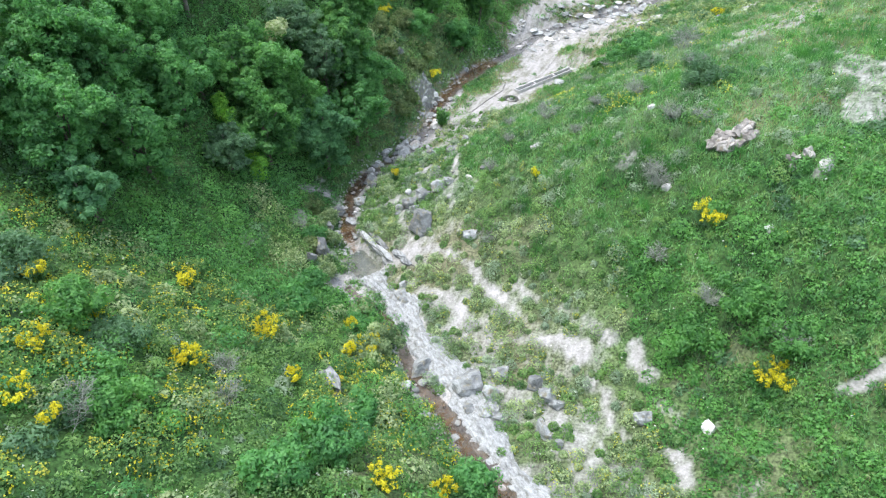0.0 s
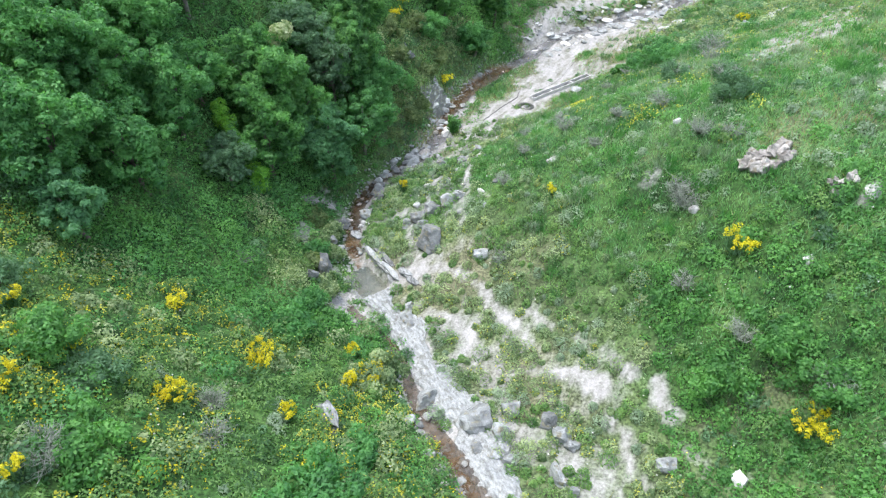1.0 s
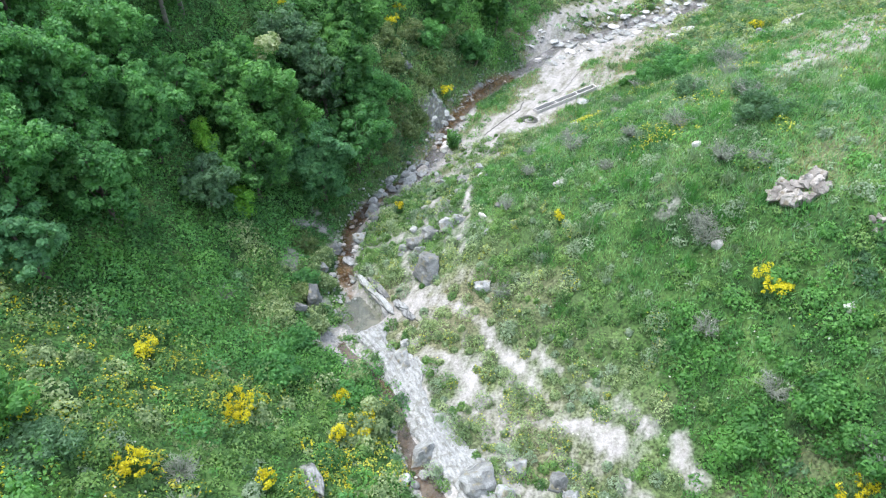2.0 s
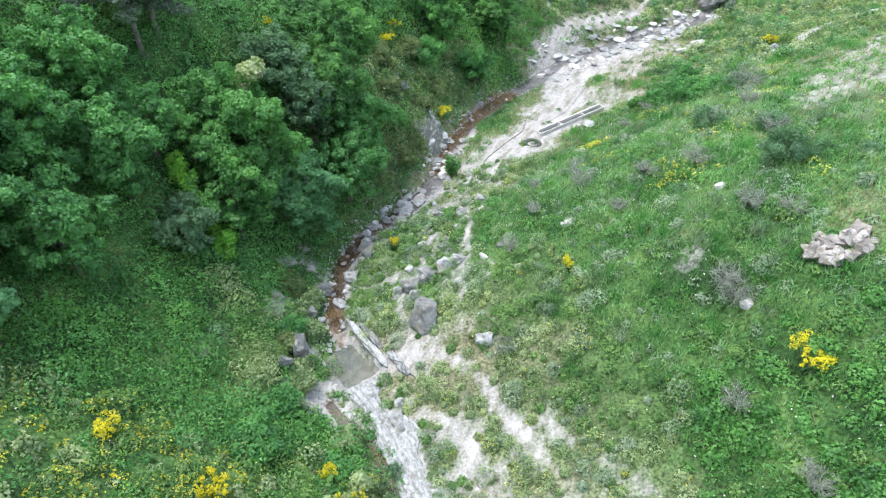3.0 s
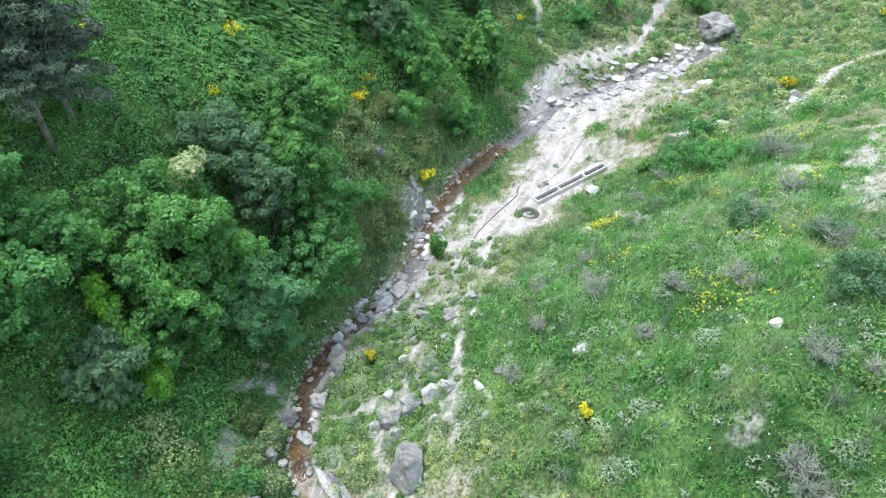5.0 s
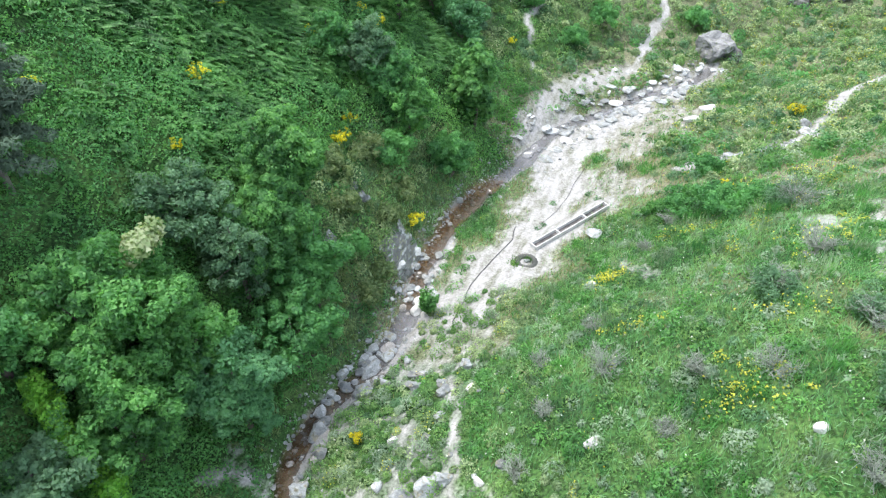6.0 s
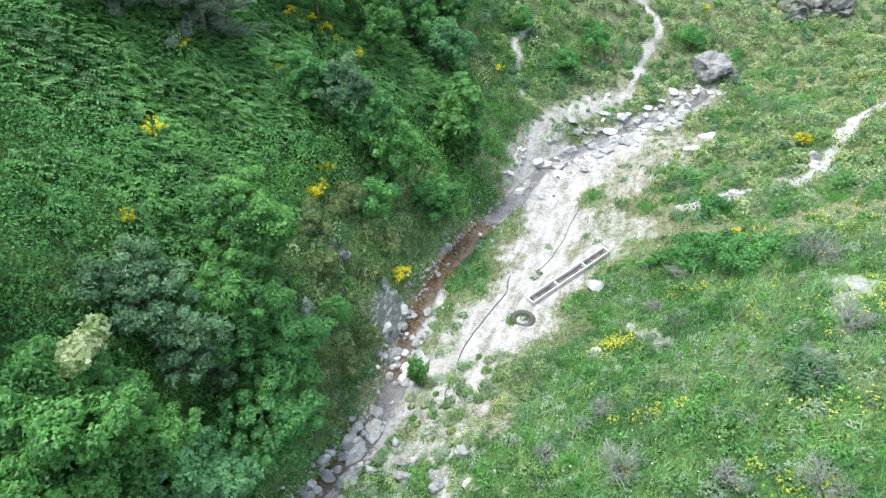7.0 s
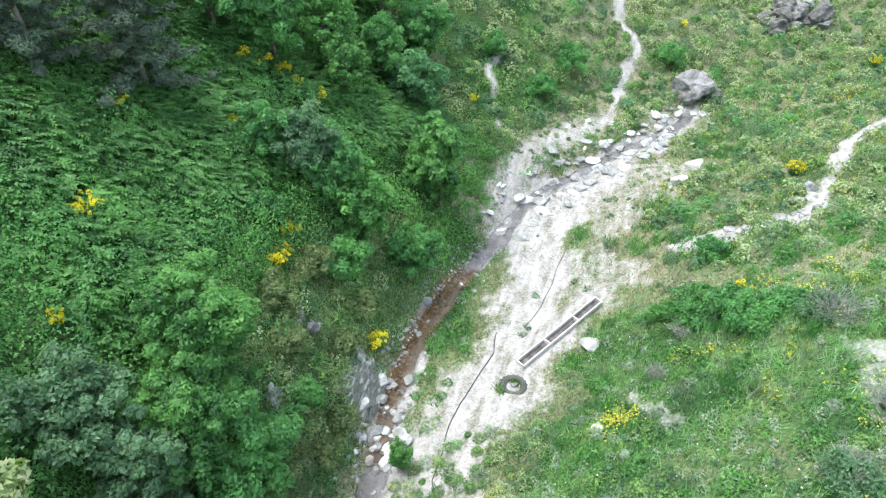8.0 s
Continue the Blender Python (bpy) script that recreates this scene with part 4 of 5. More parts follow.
def choose(x, y):
    """Which plant grows where, by slope, wood, stream and chance."""
    off = x - np.interp(y, AXIS_Y, AXIS_X)
    left, n, pick = off < 0, len(x), rng.rand(len(x))
    fine_n, broad = fractal(x, y, 2.6, 83), fractal(x, y, 7.0, 87)
    kind = np.full(n, "bright", dtype=object)
    # shady side
    kind[left & (y < 25.5 + 4 * (broad - 0.5)) & (pick < 0.6 + 0.3 * (broad > 0.46))] = "herb"
    kind[left & (y < 26) & (fine_n > 0.5) & (pick < 0.3)] = "spurge"
    kind[left & (y < 24) & (fine_n < 0.42) & (pick > 0.7)] = "sage"
    kind[left & (fine_n > np.where(y < 36, 0.62, 0.56)) & (pick > np.where(y < 25, 0.75, 0.2))] = "wood"
    kind[left & (fine_n < 0.36) & (y < 30) & (pick > 0.5)] = "olive"
    kind[left & (y > 45) & (off < -9) & (pick < np.where(fine_n > 0.58, 0.25, 0.86))] = "bracken"
    bank = left & (off > -6.5) & (y > 29) & (y < 66) & (pick < 0.95)
    kind[bank] = np.where(y[bank] < 44, np.select([pick[bank] < 0.22, pick[bank] < 0.36, pick[bank] < 0.72, pick[bank] < 0.84], ["herb", "olive", "spurge", "bank"], "bright"),
                          np.select([pick[bank] < 0.52, pick[bank] < 0.64, pick[bank] < 0.78, pick[bank] < 0.86], ["bank", "olive", "spurge", "wood"], "herb"))
    wooded = left & (y > 36.5) & (y < 56) & (x < -4.5) & (x > -21) & (y < 44 + (-4.5 - x) * 1.2)
    kind[wooded & (pick < 0.75)] = "wood"
    # sunny side
    kind[~left & (x > 3) & (y > 27)] = np.where(pick[~left & (x > 3) & (y > 27)] < 0.24, "herb", np.where(pick[~left & (x > 3) & (y > 27)] < 0.4, "bright", np.where(pick[~left & (x > 3) & (y > 27)] < 0.64, "sage", "none")))
    kind[~left & (off < 12.5) & (y < 38) & (pick < 0.85)] = "spurge"
    kind[~left & (x > 9.5) & (y < 28)] = np.where(pick[~left & (x > 9.5) & (y < 28)] < 0.22, "herb", "bright")
    stony = ~left & (off < 9 + 6 * (broad - 0.5)) & (y >= 37) & (y < 51)
    kind[stony] = np.select([pick[stony] < 0.42, pick[stony] < 0.66, pick[stony] < 0.8, pick[stony] < 0.88], ["sage", "spurge", "herb", "bright"], "none")
    scrub = ~left & (x > 18) & (y > 59)
    kind[scrub] = np.select([pick[scrub] < 0.5, pick[scrub] < 0.78, pick[scrub] < 0.9], ["spurge", "herb", "olive"], "none")
    kind[~left & (y > 30) & (x < 19) & (dry_mask(x, y) > 0.6) & (pick < 0.7)] = "none"
    kind[~left & (y > 84) & (pick > 0.75)] = "wood"
    beyond = left & (y > 76) & (x > 4)
    kind[beyond] = np.select([pick[beyond] < 0.3, pick[beyond] < 0.5, pick[beyond] < 0.72, pick[beyond] < 0.86], ["herb", "spurge", "bank", "olive"], "wood")
    kind[~left & (fine_n > 0.66) & (pick > 0.7)] = "olive"
    return kind, off


COVER = (
    ("bramble_cover", "bright green brambles and leafy herbs on the slopes", "undergrowth", "bright", 1.05, 0.9, 0.108, 0.076, "bright"),
    ("woodland_and_gap_shade_cover", "dark green undergrowth beneath the trees, and as painted shade between bramble mounds", "undergrowth", "wood", 1.15, 1.0, 0.115, 0.074, "wood"),
    ("herb_cover", "yellowish green herbs and low scrub", "undergrowth", "herb", 0.85, 0.95, 0.105, 0.062, "herb"),
    ("low_scrub", "yellow-green low scrub on the far slope", "plants", "spurge", 0.78, 0.85, 0.115, 0.075, "spurge"),
    ("bracken", "dense green bracken on the upper slope", "bracken", "bracken", 1.0, 0.7, 0.34, 0.1, "bracken"),
    ("bank_scrub", "olive-yellow grass and scrub on the stream bank", "undergrowth", "bank", 0.72, 0.95, 0.19, 0.04, "bank"),
    ("sage_herbs", "pale grey-green herbs in the meadow", "undergrowth", "sage", 0.75, 0.9, 0.11, 0.06, "sage"),
    ("grey_scrub", "grey-olive low scrub on the open slope", "undergrowth", "olive", 0.8, 0.95, 0.13, 0.06, "olive"))
low_x, low_y = scatter(0.56)
mound_x, mound_y = scatter(1.25)
thin = (low_y < 86) | (rng.rand(len(low_x)) < 0.4)
low_x, low_y = low_x[thin], low_y[thin]
low_kind, low_off = choose(low_x, low_y)
mound_kind, mound_off = choose(mound_x, mound_y)
# half the low brambles take dark leaves, painting shade into the gaps between mounds
low_kind[(low_off < 0) & (low_y > 24) & (low_y < 46) & (low_kind == "bright") & (rng.rand(len(low_x)) < 0.55)] = "wood"
low_kind[bare(low_x, low_y) > 0.3 + 0.75 * rng.rand(len(low_x)) ** 2] = "none"
meadow = (mound_off > 3) & (mound_y > 28) & (rng.rand(len(mound_x)) < np.where((mound_x > 18) & (mound_y > 58), 0.15, 0.55))
mound_kind[(bare(mound_x, mound_y) > 0.15) | meadow | ((line_distance(mound_x, mound_y, STREAM)[0] < 1.9) & (mound_y > 33))] = "none"
low_kind[(line_distance(low_x, low_y, STREAM)[0] < 1.0) & (low_y > 33)] = "none"
zone = (low_off > 0.3) & (low_off < 12.5) & (low_y < 39) & ~((low_x > 9.5) & (low_y < 28))
low_kind[zone] = "none"
zone = (mound_off > 0.3) & (mound_off < 12.5) & (mound_y < 39) & ~((mound_x > 9.5) & (mound_y < 28))
mound_kind[zone] = "none"
far_mound = ((mound_x > 18) & (mound_y > 59) & (mound_off > 1.5)) | ((mound_y > 79) & (mound_x > 0))
far_x, far_y = mound_x[far_mound & (bare(mound_x, mound_y) < 0.2)], mound_y[far_mound & (bare(mound_x, mound_y) < 0.2)]
mound_kind[far_mound] = "none"
low_kind[(low_x > 18) & (low_y > 59) & (rng.rand(len(low_x)) < 0.55)] = "none"
far_pick = rng.rand(len(far_x)) + 0.5 * (fractal(far_x, far_y, 5.0, 141) - 0.5)
far_pick = np.where((far_y > 79) & (far_x < 26), far_pick * 0.8, far_pick)
far_r = 0.45 + 0.75 * rng.rand(len(far_x)) ** 1.5
far_at = np.stack([far_x, far_y, ground_z(far_x, far_y) - 0.05], 1)
for name, label, low, high, leaf in (("dark_far_scrub", "dark green bushes on the far slope", -1, 0.08, "wood"), ("grey_far_scrub", "grey-olive bushes on the far slope", 0.08, 0.26, "olive"), ("green_far_scrub", "yellowish green bushes on the far slope", 0.26, 0.48, "herb"), ("yellow_far_scrub", "yellow-olive rounded bushes on the far slope", 0.48, 9, "spurge")):
    sel = (far_pick >= low) & (far_pick < high)
    tagged(new(name, leafage(name, dome_leaves(far_at[sel], far_r[sel], 1.15, 200, 0.18, 0.11, rng, up=0.4, loose=0.16), LEAF[leaf])), label, "bushes", kind="stuff")
sel = (far_pick > 0.75) & (rng.rand(len(far_x)) < 0.6)
tagged(new("far_scrub_flowers", leafage("far_scrub_flowers", dome_leaves(far_at[sel], far_r[sel] * 1.06, 1.0, 40, 0.12, 0.09, rng, up=0.9), LEAF["pale_yellow"])), "pale yellow flower heads on far bushes", "flowers", kind="stuff")
x, y = scatter(0.62, -8, 14, 12, 52)
off = x - np.interp(y, AXIS_Y, AXIS_X)
k = (off > np.where(y < 38, 0.6, 1.5)) & (off < np.where(y < 38, 12.8, 12.8 - 0.3 * (y - 38))) & (rng.rand(len(x)) < np.where(y < 38, 1.0, np.clip((9.5 - off) / 3, 0.12, 0.8))) & ~((x > 9.8) & (y < 28)) & (fractal(x, y, 1.5, 45) < 0.56 + 0.25 * rng.rand(len(x))) & (band_mask(x, y, SCREES, 0.8, 0.34) + mud_mask(x, y) < 0.3 + 0.8 * rng.rand(len(x)) ** 3) & (band_mask(x, y, TRAILS) < 0.4)
x, y = x[k], y[k]
at = np.stack([x, y, ground_z(x, y) - 0.03], 1)
r = 0.2 + 0.5 * rng.rand(len(x)) ** 1.5
tone = fractal(x, y, 2.0, 99) + 0.3 * (rng.rand(len(x)) - 0.5) - 0.06 * (y > 37)
for name, label, sel, leaf in (("yellow_cushions", "pale yellow-green cushion plants between stones", tone > 0.5, "spurge"), ("green_cushions", "green cushion plants between stones", tone < 0.42, "herb"), ("grey_cushions", "pale grey-green cushion plants between stones", (tone >= 0.42) & (tone <= 0.5), "sage")):
    tagged(new(name, leafage(name, dome_leaves(at[sel], r[sel], 1.35, 190, 0.115, 0.05, rng, up=0.45, loose=0.26), LEAF[leaf])), label, "plants", kind="stuff")
tips = (tone > 0.46) & (rng.rand(len(x)) < 0.3)
tagged(new("cushion_flowers", leafage("cushion_flowers", dome_leaves(at[tips], r[tips] * 1.06, 1.35, 30, 0.065, 0.05, rng, up=0.9), LEAF["pale_yellow"])), "pale yellow flower heads on cushion plants", "flowers", kind="stuff")
for name, label, category, key, scale, flat, length, width, leaf in COVER:
    a, b = low_kind == key, mound_kind == key
    x, y = np.append(low_x[a], mound_x[b]), np.append(low_y[a], mound_y[b])
    small = 0.42 * scale * (0.65 + 0.7 * rng.rand(a.sum()))
    large = 0.92 * scale * (0.6 + 0.8 * rng.rand(b.sum())) * np.where(mound_off[b] > 0, np.where((mound_x[b] > 18) & (mound_y[b] > 58), 1.45, 0.72), np.where((mound_y[b] > 36) & (mound_y[b] < 56) & (mound_off[b] > -14), 1.4, np.where(mound_y[b] > 25, 1.25, 0.95)))
    z = ground_z(x, y) - 0.05
    at = np.stack([x, y, z], 1)
    m = a.sum()
    if leaf == "bracken":
        tagged(new(name, leafage(name, bracken_fronds(x, y), LEAF[leaf])), label, category, kind="stuff")
        continue
    corners = np.concatenate([dome_leaves(at[:m], small, flat, 68, length * 1.06, width, rng), dome_leaves(at[m:], large, flat * np.where(mound_off[b] < 0, 1.25, 1.0), 310, length * 1.1, width * 1.1, rng)])
    tagged(new(name, leafage(name, corners, LEAF[leaf])), label, category, kind="stuff")
    if key == "herb":
        bloom = (fractal(x, y, 3.2, 91) > 0.45) & (rng.rand(len(x)) < 0.75) & np.where(x < np.interp(y, AXIS_Y, AXIS_X), y < 27, ((fractal(x, y, 4.0, 93) > 0.6) | ((x > 18) & (y > 59))) & (y > 34))
        radius = np.append(small, large)[bloom]
        vivid = (x[bloom] < np.interp(y[bloom], AXIS_Y, AXIS_X)) & (rng.rand(bloom.sum()) < 0.42)
        for title, words, sel, tone in (("flowering_herbs", "small yellow flower heads over low herbs", vivid, "yellow"), ("pale_flowering_herbs", "pale yellow flower heads over low herbs", ~vivid, "pale_yellow")):
            heads = dome_leaves(at[bloom][sel], radius[sel] * 1.12, flat, 42, 0.078, 0.064, rng, up=0.8, loose=0.15)
            tagged(new(title, leafage(title, heads, LEAF[tone])), words, "flowers", kind="stuff")

# grass over the open slopes
x, y = scatter(0.15, x0=-9, y1=88)
off = x - np.interp(y, AXIS_Y, AXIS_X)
b = bare(x, y)
d = dry_mask(x, y)
k = (b < 0.12 + 0.5 * rng.rand(len(x)) ** 1.5) & (off > -3 - 4 * rng.rand(len(x))) & (rng.rand(len(x)) < np.where((off > 12) | (y > 38), np.clip((off - 5) / 5, np.where(y < 49, 0.22, 1.0), 1.0), 0.1))
k &= ~((x > 16) & (y > 56)) | (rng.rand(len(x)) < 0.45)
# straw follows the dry mask, so it also carries the far slope's painted haze
straw = k & (rng.rand(len(x)) < 0.05 + 0.5 * d)
green = k & ~straw
for name, label, sel, leaf, tall in (("meadow_grass", "fresh green meadow grass on the sunny slope", green, "grass", 0.32), ("dry_grass", "dry straw-coloured grass at the gravel edge, also paling the hazy far slope", straw, "straw", 0.3)):
    at = np.stack([x[sel], y[sel], ground_z(x[sel], y[sel]) - 0.03], 1)
    at = np.repeat(at, 2, axis=0) + np.append(rng.normal(size=(2 * len(at), 2)) * 0.07, np.zeros((2 * len(at), 1)), axis=1)
    n = len(at)
    tagged(new(name, leafage(name, blades(at, tall * (0.45 + 0.7 * rng.rand(n) + 1.4 * np.clip(fractal(at[:, 0], at[:, 1], 1.7, 151) - 0.5, 0, 1)), np.full(n, 0.058), rng, 1.2), LEAF[leaf])), label, "grass", kind="stuff")

# taller tufts of dark grass in the meadow
x, y = rng.uniform(4, 34, 1500), rng.uniform(27, 84, 1500)
off = x - np.interp(y, AXIS_Y, AXIS_X)
k = (off > 7) & (x < 16 + 0.42 * y) & (bare(x, y) < 0.2) & (fractal(x, y, 5.0, 121) > 0.45)
x, y = x[k][:420], y[k][:420]
per = 75
spread = 0.16 + 0.2 * rng.rand(len(x), 1)
tx, ty = x[:, None] + rng.normal(size=(len(x), per)) * spread, y[:, None] + rng.normal(size=(len(x), per)) * spread
at = np.stack([tx.ravel(), ty.ravel(), np.repeat(ground_z(x, y) - 0.03, per)], 1)
tall = np.repeat(0.3 + 0.45 * rng.rand(len(x)), per) * (0.6 + 0.6 * rng.rand(len(at)))
shade = np.repeat(rng.rand(len(x)) < 0.6, per)
for name, label, sel, leaf in (("dark_grass_tufts", "dark green grass tufts in the meadow", shade, "wood"), ("pale_grass_tufts", "pale grey-green grass tufts in the meadow", ~shade, "sage")):
    tagged(new(name, leafage(name, blades(at[sel], tall[sel], np.full(sel.sum(), 0.05), rng, 0.9), LEAF[leaf])), label, "grass", kind="stuff")

# small flowers
for name, label, leaf, size, count in (("yellow_flowers", "scattered small yellow wild flowers", "yellow", 0.055, 8000), ("white_flowers", "scattered small white wild flowers", "white", 0.07, 3000)):
    x, y = rng.uniform(-22, 45, count * 3), rng.uniform(7, 95, count * 3)
    p = fractal(x, y, 3.0, 91 if leaf == "yellow" else 95)
    off = x - np.interp(y, AXIS_Y, AXIS_X)
    like = np.where(off < 0, np.where(y < 26, 0.9, 0.01), 0.1) if leaf == "yellow" else np.where(off < 0, np.where(y < 20, 0.6, 0.02), 0.5)
    k = (p > (0.5 if leaf == 'white' else 0.53)) & (rng.rand(len(x)) < like) & (bare(x, y) < 0.4) & (x < 16 + 0.42 * y)
    x, y = x[k], y[k]
    at = np.stack([x, y, ground_z(x, y) + 0.25 + 0.45 * rng.rand(len(x))], 1)
    n = len(at)
    tagged(new(name, leafage(name, leaf_corners(at, unit(rng.normal(size=(n, 3)) * 0.4 + np.array([0, 0, 1])), size * (0.7 + 0.6 * rng.rand(n)), size * (0.7 + 0.6 * rng.rand(n)), rng), LEAF[leaf])), label, "flowers", kind="stuff")


# low carpets of yellow flowers in the meadow
x, y = [], []
for cx, cy, r, count in ((10.0, 50.6, 0.5, 300), (11.2, 38.3, 0.65, 120), (14.6, 42.0, 0.8, 70), (18.4, 47.5, 0.9, 80)):
    x.append(cx + rng.normal(size=count) * r), y.append(cy + rng.normal(size=count) * r * 0.75)
x, y = np.concatenate(x), np.concatenate(y)
at = np.stack([x, y, ground_z(x, y) + 0.18 + 0.3 * rng.rand(len(x))], 1)
carpet = leaf_corners(at, unit(rng.normal(size=at.shape) * 0.5 + np.array([0, 0, 1])), 0.07 + 0.05 * rng.rand(len(x)), 0.07 + 0.04 * rng.rand(len(x)), rng)
tagged(new("yellow_flower_carpet", leafage("yellow_flower_carpet", carpet, LEAF["pale_yellow"])), "low carpets of small yellow meadow flowers", "flowers", kind="stuff")


# ---- rocks
def rock_mesh(name, material, seed, cuts=15, rough=0.1, detail=4, deep=0.0):
    """A boulder: a round lump cut by flat breaks, with a rough skin and sharp arrises."""
    r = random.Random(seed)
    bm = bmesh.new()
    bmesh.ops.create_icosphere(bm, subdivisions=detail, radius=1)
    planes = [(Vector((r.gauss(0, 1), r.gauss(0, 1), r.gauss(0, 0.9))).normalized(), r.uniform(0.55, 0.9) - deep) for _ in range(cuts)]
    for v in bm.verts:
        for d, s in planes:
            over = v.co.dot(d) - s
            if over > 0:
                v.co -= d * over * 0.97
        v.co *= 1.15 + rough * noise.fractal(v.co * 2.2 + Vector((seed, 0, 0)), 1.0, 2.0, 5)
    me = bpy.data.meshes.new(name)
    bm.to_mesh(me), bm.free()
    me.materials.append(material)
    me.polygons.foreach_set("use_smooth", [True] * len(me.polygons))
    me.set_sharp_from_angle(angle=radians(24))
    return me


def strata_mesh(name, material, seed, beds=7):
    """Bedded rock: broken plates of uneven outline and thickness, one on the other."""
    r = random.Random(seed)
    bm = bmesh.new()
    z = -1.0
    for k in range(beds):
        thick = 2.0 / beds * r.uniform(0.7, 1.3)
        cx, cy, grow = r.uniform(-0.18, 0.18), r.uniform(-0.12, 0.12), r.uniform(0.7, 1.0)
        angles = sorted(r.uniform(0, 6.283) for _ in range(11))
        rim = [(cx + grow * math.cos(a) * r.uniform(0.85, 1.05), cy + grow * math.sin(a) * r.uniform(0.85, 1.05)) for a in angles]
        lower = [bm.verts.new((x, y, z)) for x, y in rim]
        middle = [bm.verts.new((x * 1.03, y * 1.03, z + thick * 0.6)) for x, y in rim]
        upper = [bm.verts.new((x * 0.96, y * 0.96, z + thick + r.uniform(-0.03, 0.03))) for x, y in rim]
        for a, b in ((lower, middle), (middle, upper)):
            for i in range(11):
                bm.faces.new((a[i], a[(i + 1) % 11], b[(i + 1) % 11], b[i]))
        bm.faces.new(lower[::-1]), bm.faces.new(upper)
        z += thick * 0.97
    bmesh.ops.triangulate(bm, faces=bm.faces[:])
    me = bpy.data.meshes.new(name)
    bm.to_mesh(me), bm.free()
    me.materials.append(material)
    return me


WHITE_ROCK = rock_material("whitish_rock", [(0.25, (0.36, 0.355, 0.345)), (0.5, (0.5, 0.495, 0.485)), (0.75, (0.62, 0.615, 0.6))], (0.4, 0.39, 0.35), 2.0)
WHITE_SHAPES = [rock_mesh("boulder", WHITE_ROCK, 25 + k, detail=3) for k in range(3)]
GREY_SHAPES = [rock_mesh("boulder", GREY_ROCK, 10 + k, cuts=14, rough=0.26, detail=3, deep=0.06) for k in range(5)]
PALE_SHAPES = [rock_mesh("boulder", PALE_ROCK, 20 + k, rough=0.2, detail=3) for k in range(5)]


def boulder(x, y, w, d, h, turn=0, shapes=GREY_SHAPES, label="grey boulder half sunk in the ground", name="boulder", tilt=0, k=0, group="boulders in the valley"):
    ob = new(name, shapes[k % len(shapes)])
    ob.matrix_basis = Matrix.Translation((x, y, z_at(x, y) + h * 0.3)) @ pose(0, 0, 0, tilt, tilt * 0.5, turn) @ Matrix.Diagonal((w * 1.08, d * 1.08, h * 1.08, 1))
    return tagged(ob, label, "rock", group)


# x, y, half width, half depth, half height, turn
for k, (x, y, w, d, h, turn) in enumerate([
        (1.3, 21.1, 0.85, 0.75, 0.6, 20), (-1.5, 34.9, 0.8, 1.35, 0.95, 10), (2.4, 20.1, 0.55, 0.5, 0.42, 40), (2.0, 18.9, 0.45, 0.4, 0.35, 0), (2.7, 18.6, 0.3, 0.42, 0.35, 60),
        (3.0, 21.5, 0.5, 0.45, 0.4, 0), (4.6, 20.7, 0.45, 0.5, 0.4, 30), (5.2, 19.9, 0.55, 0.5, 0.45, 70), (4.7, 17.6, 0.3, 0.6, 0.4, 15), (5.6, 19.4, 0.38, 0.36, 0.35, 0),
        (9.3, 18.0, 0.48, 0.36, 0.35, 0), (5.2, 16.8, 0.28, 0.28, 0.25, 0)]):
    boulder(x, y, w, d, h, turn, k=k)
for k, (x, y, w, d, h, turn) in enumerate([
        (-0.3, 38.6, 0.8, 0.5, 0.5, 15), (-1.4, 38.3, 0.7, 0.5, 0.5, 40), (0.4, 38.9, 0.45, 0.4, 0.4, 0), (-2.3, 37.9, 0.6, 0.5, 0.45, 0), (-2.1, 36.9, 0.5, 0.4, 0.4, 30), (-3.1, 37.5, 0.4, 0.3, 0.3, 0),
        (-8.1, 33.1, 0.5, 0.7, 0.8, 0), (-8.6, 32.0, 0.4, 0.4, 0.5, 0), (1.8, 32.6, 0.5, 0.4, 0.35, 0), (-1.2, 22.5, 0.75, 0.55, 0.5, 50), (28.3, 66.2, 0.65, 0.5, 0.45, 0), (1.8, 45.5, 0.4, 0.3, 0.28, 0), (-0.9, 45.0, 0.4, 0.35, 0.3, 0), (0.6, 44.0, 0.4, 0.3, 0.28, 30)]):
    boulder(x, y, w, d, h, turn, k=k + 2)
for k, (x, y, w, d, h, turn) in enumerate([
        (-3.4, 47.3, 0.85, 0.6, 0.4, 60), (-5.7, 43.4, 0.45, 0.4, 0.35, 0), (-3.6, 45.4, 0.6, 0.42, 0.3, 20), (-0.7, 45.9, 0.5, 0.35, 0.3, 0), (-6.2, 40.1, 0.5, 0.45, 0.35, 0), (-5.5, 41.8, 0.4, 0.35, 0.3, 0),
        (-7.7, 38.9, 0.5, 0.4, 0.4, 0), (-8.2, 36.6, 0.4, 0.3, 0.35, 0)]):
    boulder(x, y, w, d, h, turn, k=k + 1, label="smooth blue-grey boulder at the stream's edge")
